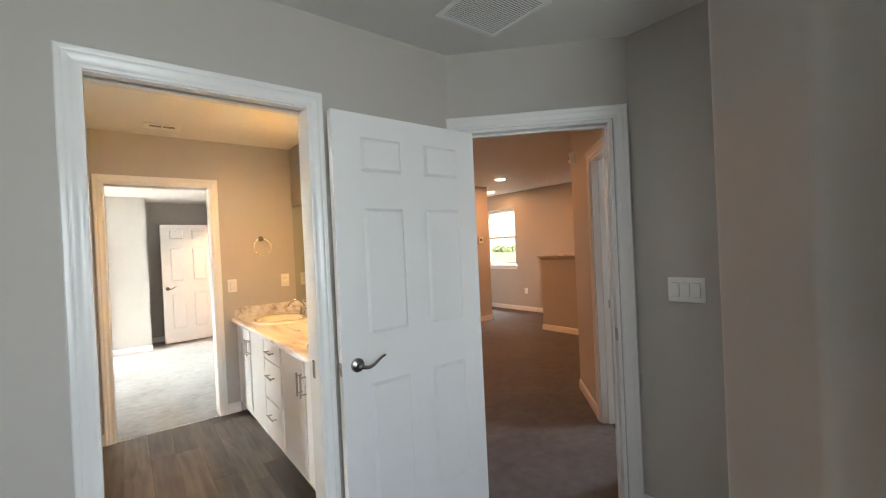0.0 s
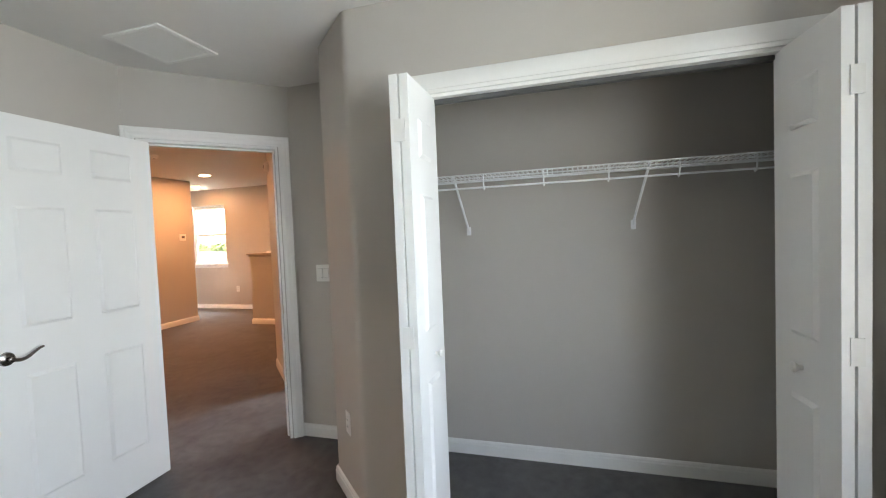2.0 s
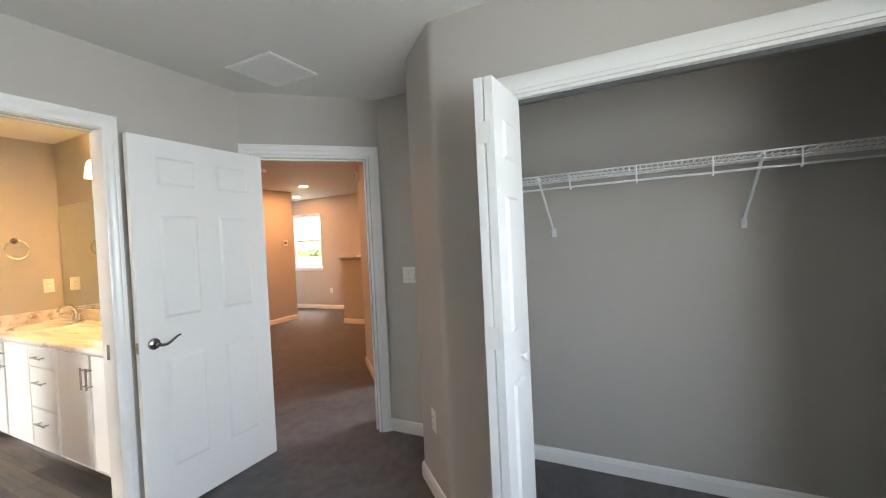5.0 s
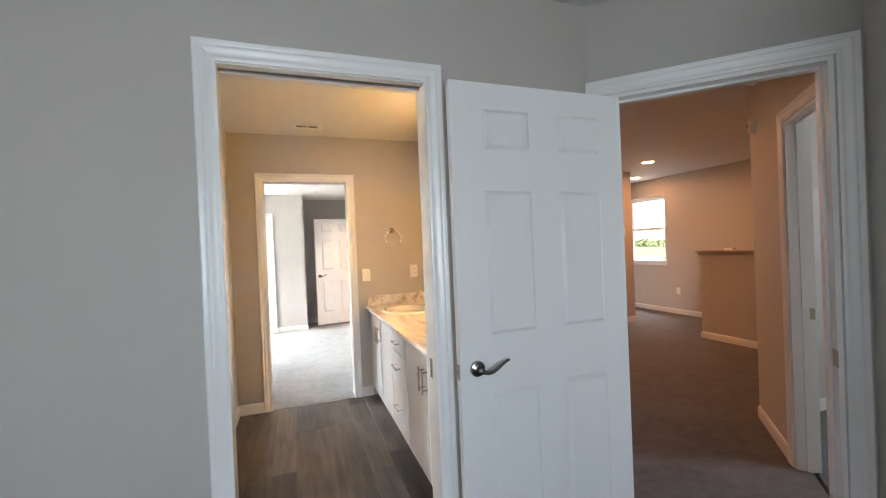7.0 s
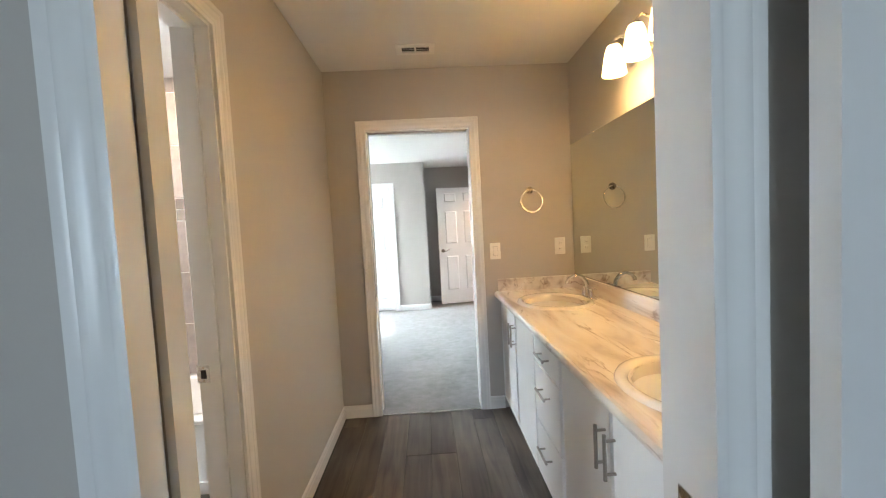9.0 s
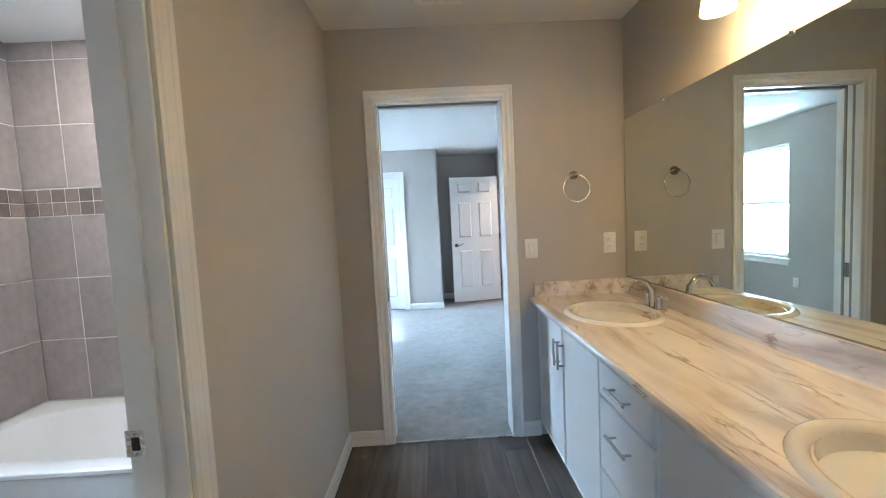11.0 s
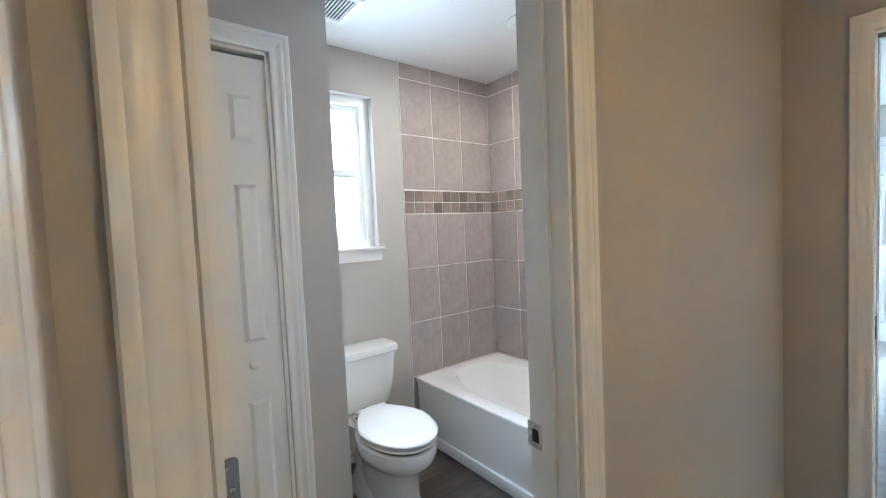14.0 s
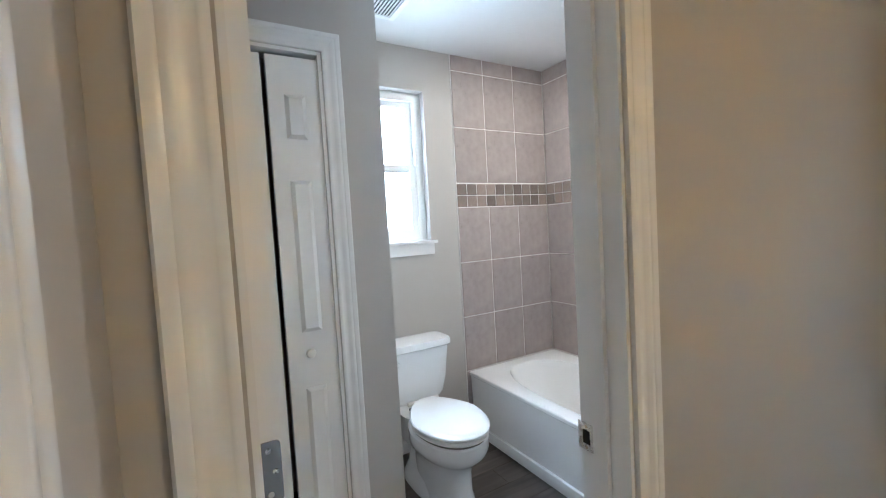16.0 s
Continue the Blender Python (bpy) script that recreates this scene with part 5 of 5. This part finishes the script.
def plank_mesh(w, l):
    bm = bmesh.new()
    box(bm, 0, w, 0, l, -0.005, 0.0)
    top = [e for e in bm.edges if all(v.co.z > -0.001 for v in e.verts)]
    bmesh.ops.bevel(bm, geom=top, offset=0.0014, segments=1, affect="EDGES")
    me = bpy.data.meshes.new("plank")
    bm.to_mesh(me)
    bm.free()
    me.materials.append(PLANK)
    return me


rnd = random.Random(7)
meshes = {}
x, col = -1.69, 0
while x < 1.86:
    y = 2.062 - rnd.choice((0.0, 0.2, 0.41, 0.61, 0.82, 1.0))
    while y < 4.448:
        y0, y1 = max(y, 2.062), min(y + PL, 4.449)
        if y1 - y0 > 0.03:
            key = round(y1 - y0, 3)
            if key not in meshes:
                meshes[key] = plank_mesh(PW - 0.0012, key - 0.0012)
            pk = new("plank", meshes[key])
            pk.location, pk.parent = (x, y0, 0.0), fl
        y += PL
    x += PW

# ---- wall tiles ----
def tile_mesh(name, w, h, material, t=0.008):
    """A tile lying on a wall facing +x: width along y, height along z."""
    bm = bmesh.new()
    box(bm, 0, t, 0, w, 0, h)
    rim = [e for e in bm.edges if all(v.co.x > t - 1e-4 for v in e.verts)]
    bmesh.ops.bevel(bm, geom=rim, offset=0.002, segments=1, affect="EDGES")
    me = bpy.data.meshes.new(name)
    bm.to_mesh(me)
    bm.free()
    me.materials.append(material)
    return me


GJ = 0.006
ROWS_Z = ((0.0, 0.405), (0.405, 0.772), (0.772, 1.137), (1.137, 1.502), (1.663, 2.025), (2.025, 2.388), (2.388, 2.49))
tile_cache = {}


def tiled_wall(name, label, origin, turn, cols, zmin=0.0):
    panel = structure(name, boxes((0, 0.006, cols[0][0], cols[-1][1], zmin, CZ)), GROUT, label)
    m = Matrix.Translation(origin) @ pose(0, 0, 0, 0, 0, turn)
    panel.matrix_world = m
    rnd = random.Random(11)

    def put(mesh_name, w, h, y, z, material):
        key = (mesh_name, round(w, 4), round(h, 4))
        if key not in tile_cache:
            tile_cache[key] = tile_mesh(mesh_name, w, h, material)
        t = new(mesh_name, tile_cache[key])
        t.location, t.parent = (0.002, y, z), panel
    for c0, c1 in cols:
        for z0, z1 in ROWS_Z:
            if z1 > zmin:
                z0 = max(z0, zmin)
                put("tile", c1 - c0 - GJ, z1 - z0 - GJ, c0 + GJ / 2, z0 + GJ / 2, TILE)
    lo, hi = cols[0][0], cols[-1][1]
    n = round((hi - lo) / 0.079)
    w = (hi - lo) / n
    for i in range(n):
        for z0 in (1.506, 1.5835):
            put("mosaic_tile", w - 0.005, 0.0725, lo + i * w + 0.0025, z0, MOSAIC)
    return panel


tiled_wall("tile_wall_west", "grey-brown ceramic wall tiles with a mosaic band and pale grout", (-1.683, 0, 0), 0, ((3.650, 3.905), (3.905, 4.163), (4.163, 4.443)))
# on the north wall the tiles run from the corner along +x
XN = [(-1.675 + 0.258 * i, min(-1.675 + 0.258 * (i + 1), -0.012)) for i in range(7)]
tiled_wall("tile_wall_north", "grey-brown ceramic wall tiles with a mosaic band above the tub", (0, 4.455, 0), -90, tuple(XN), 0.38)
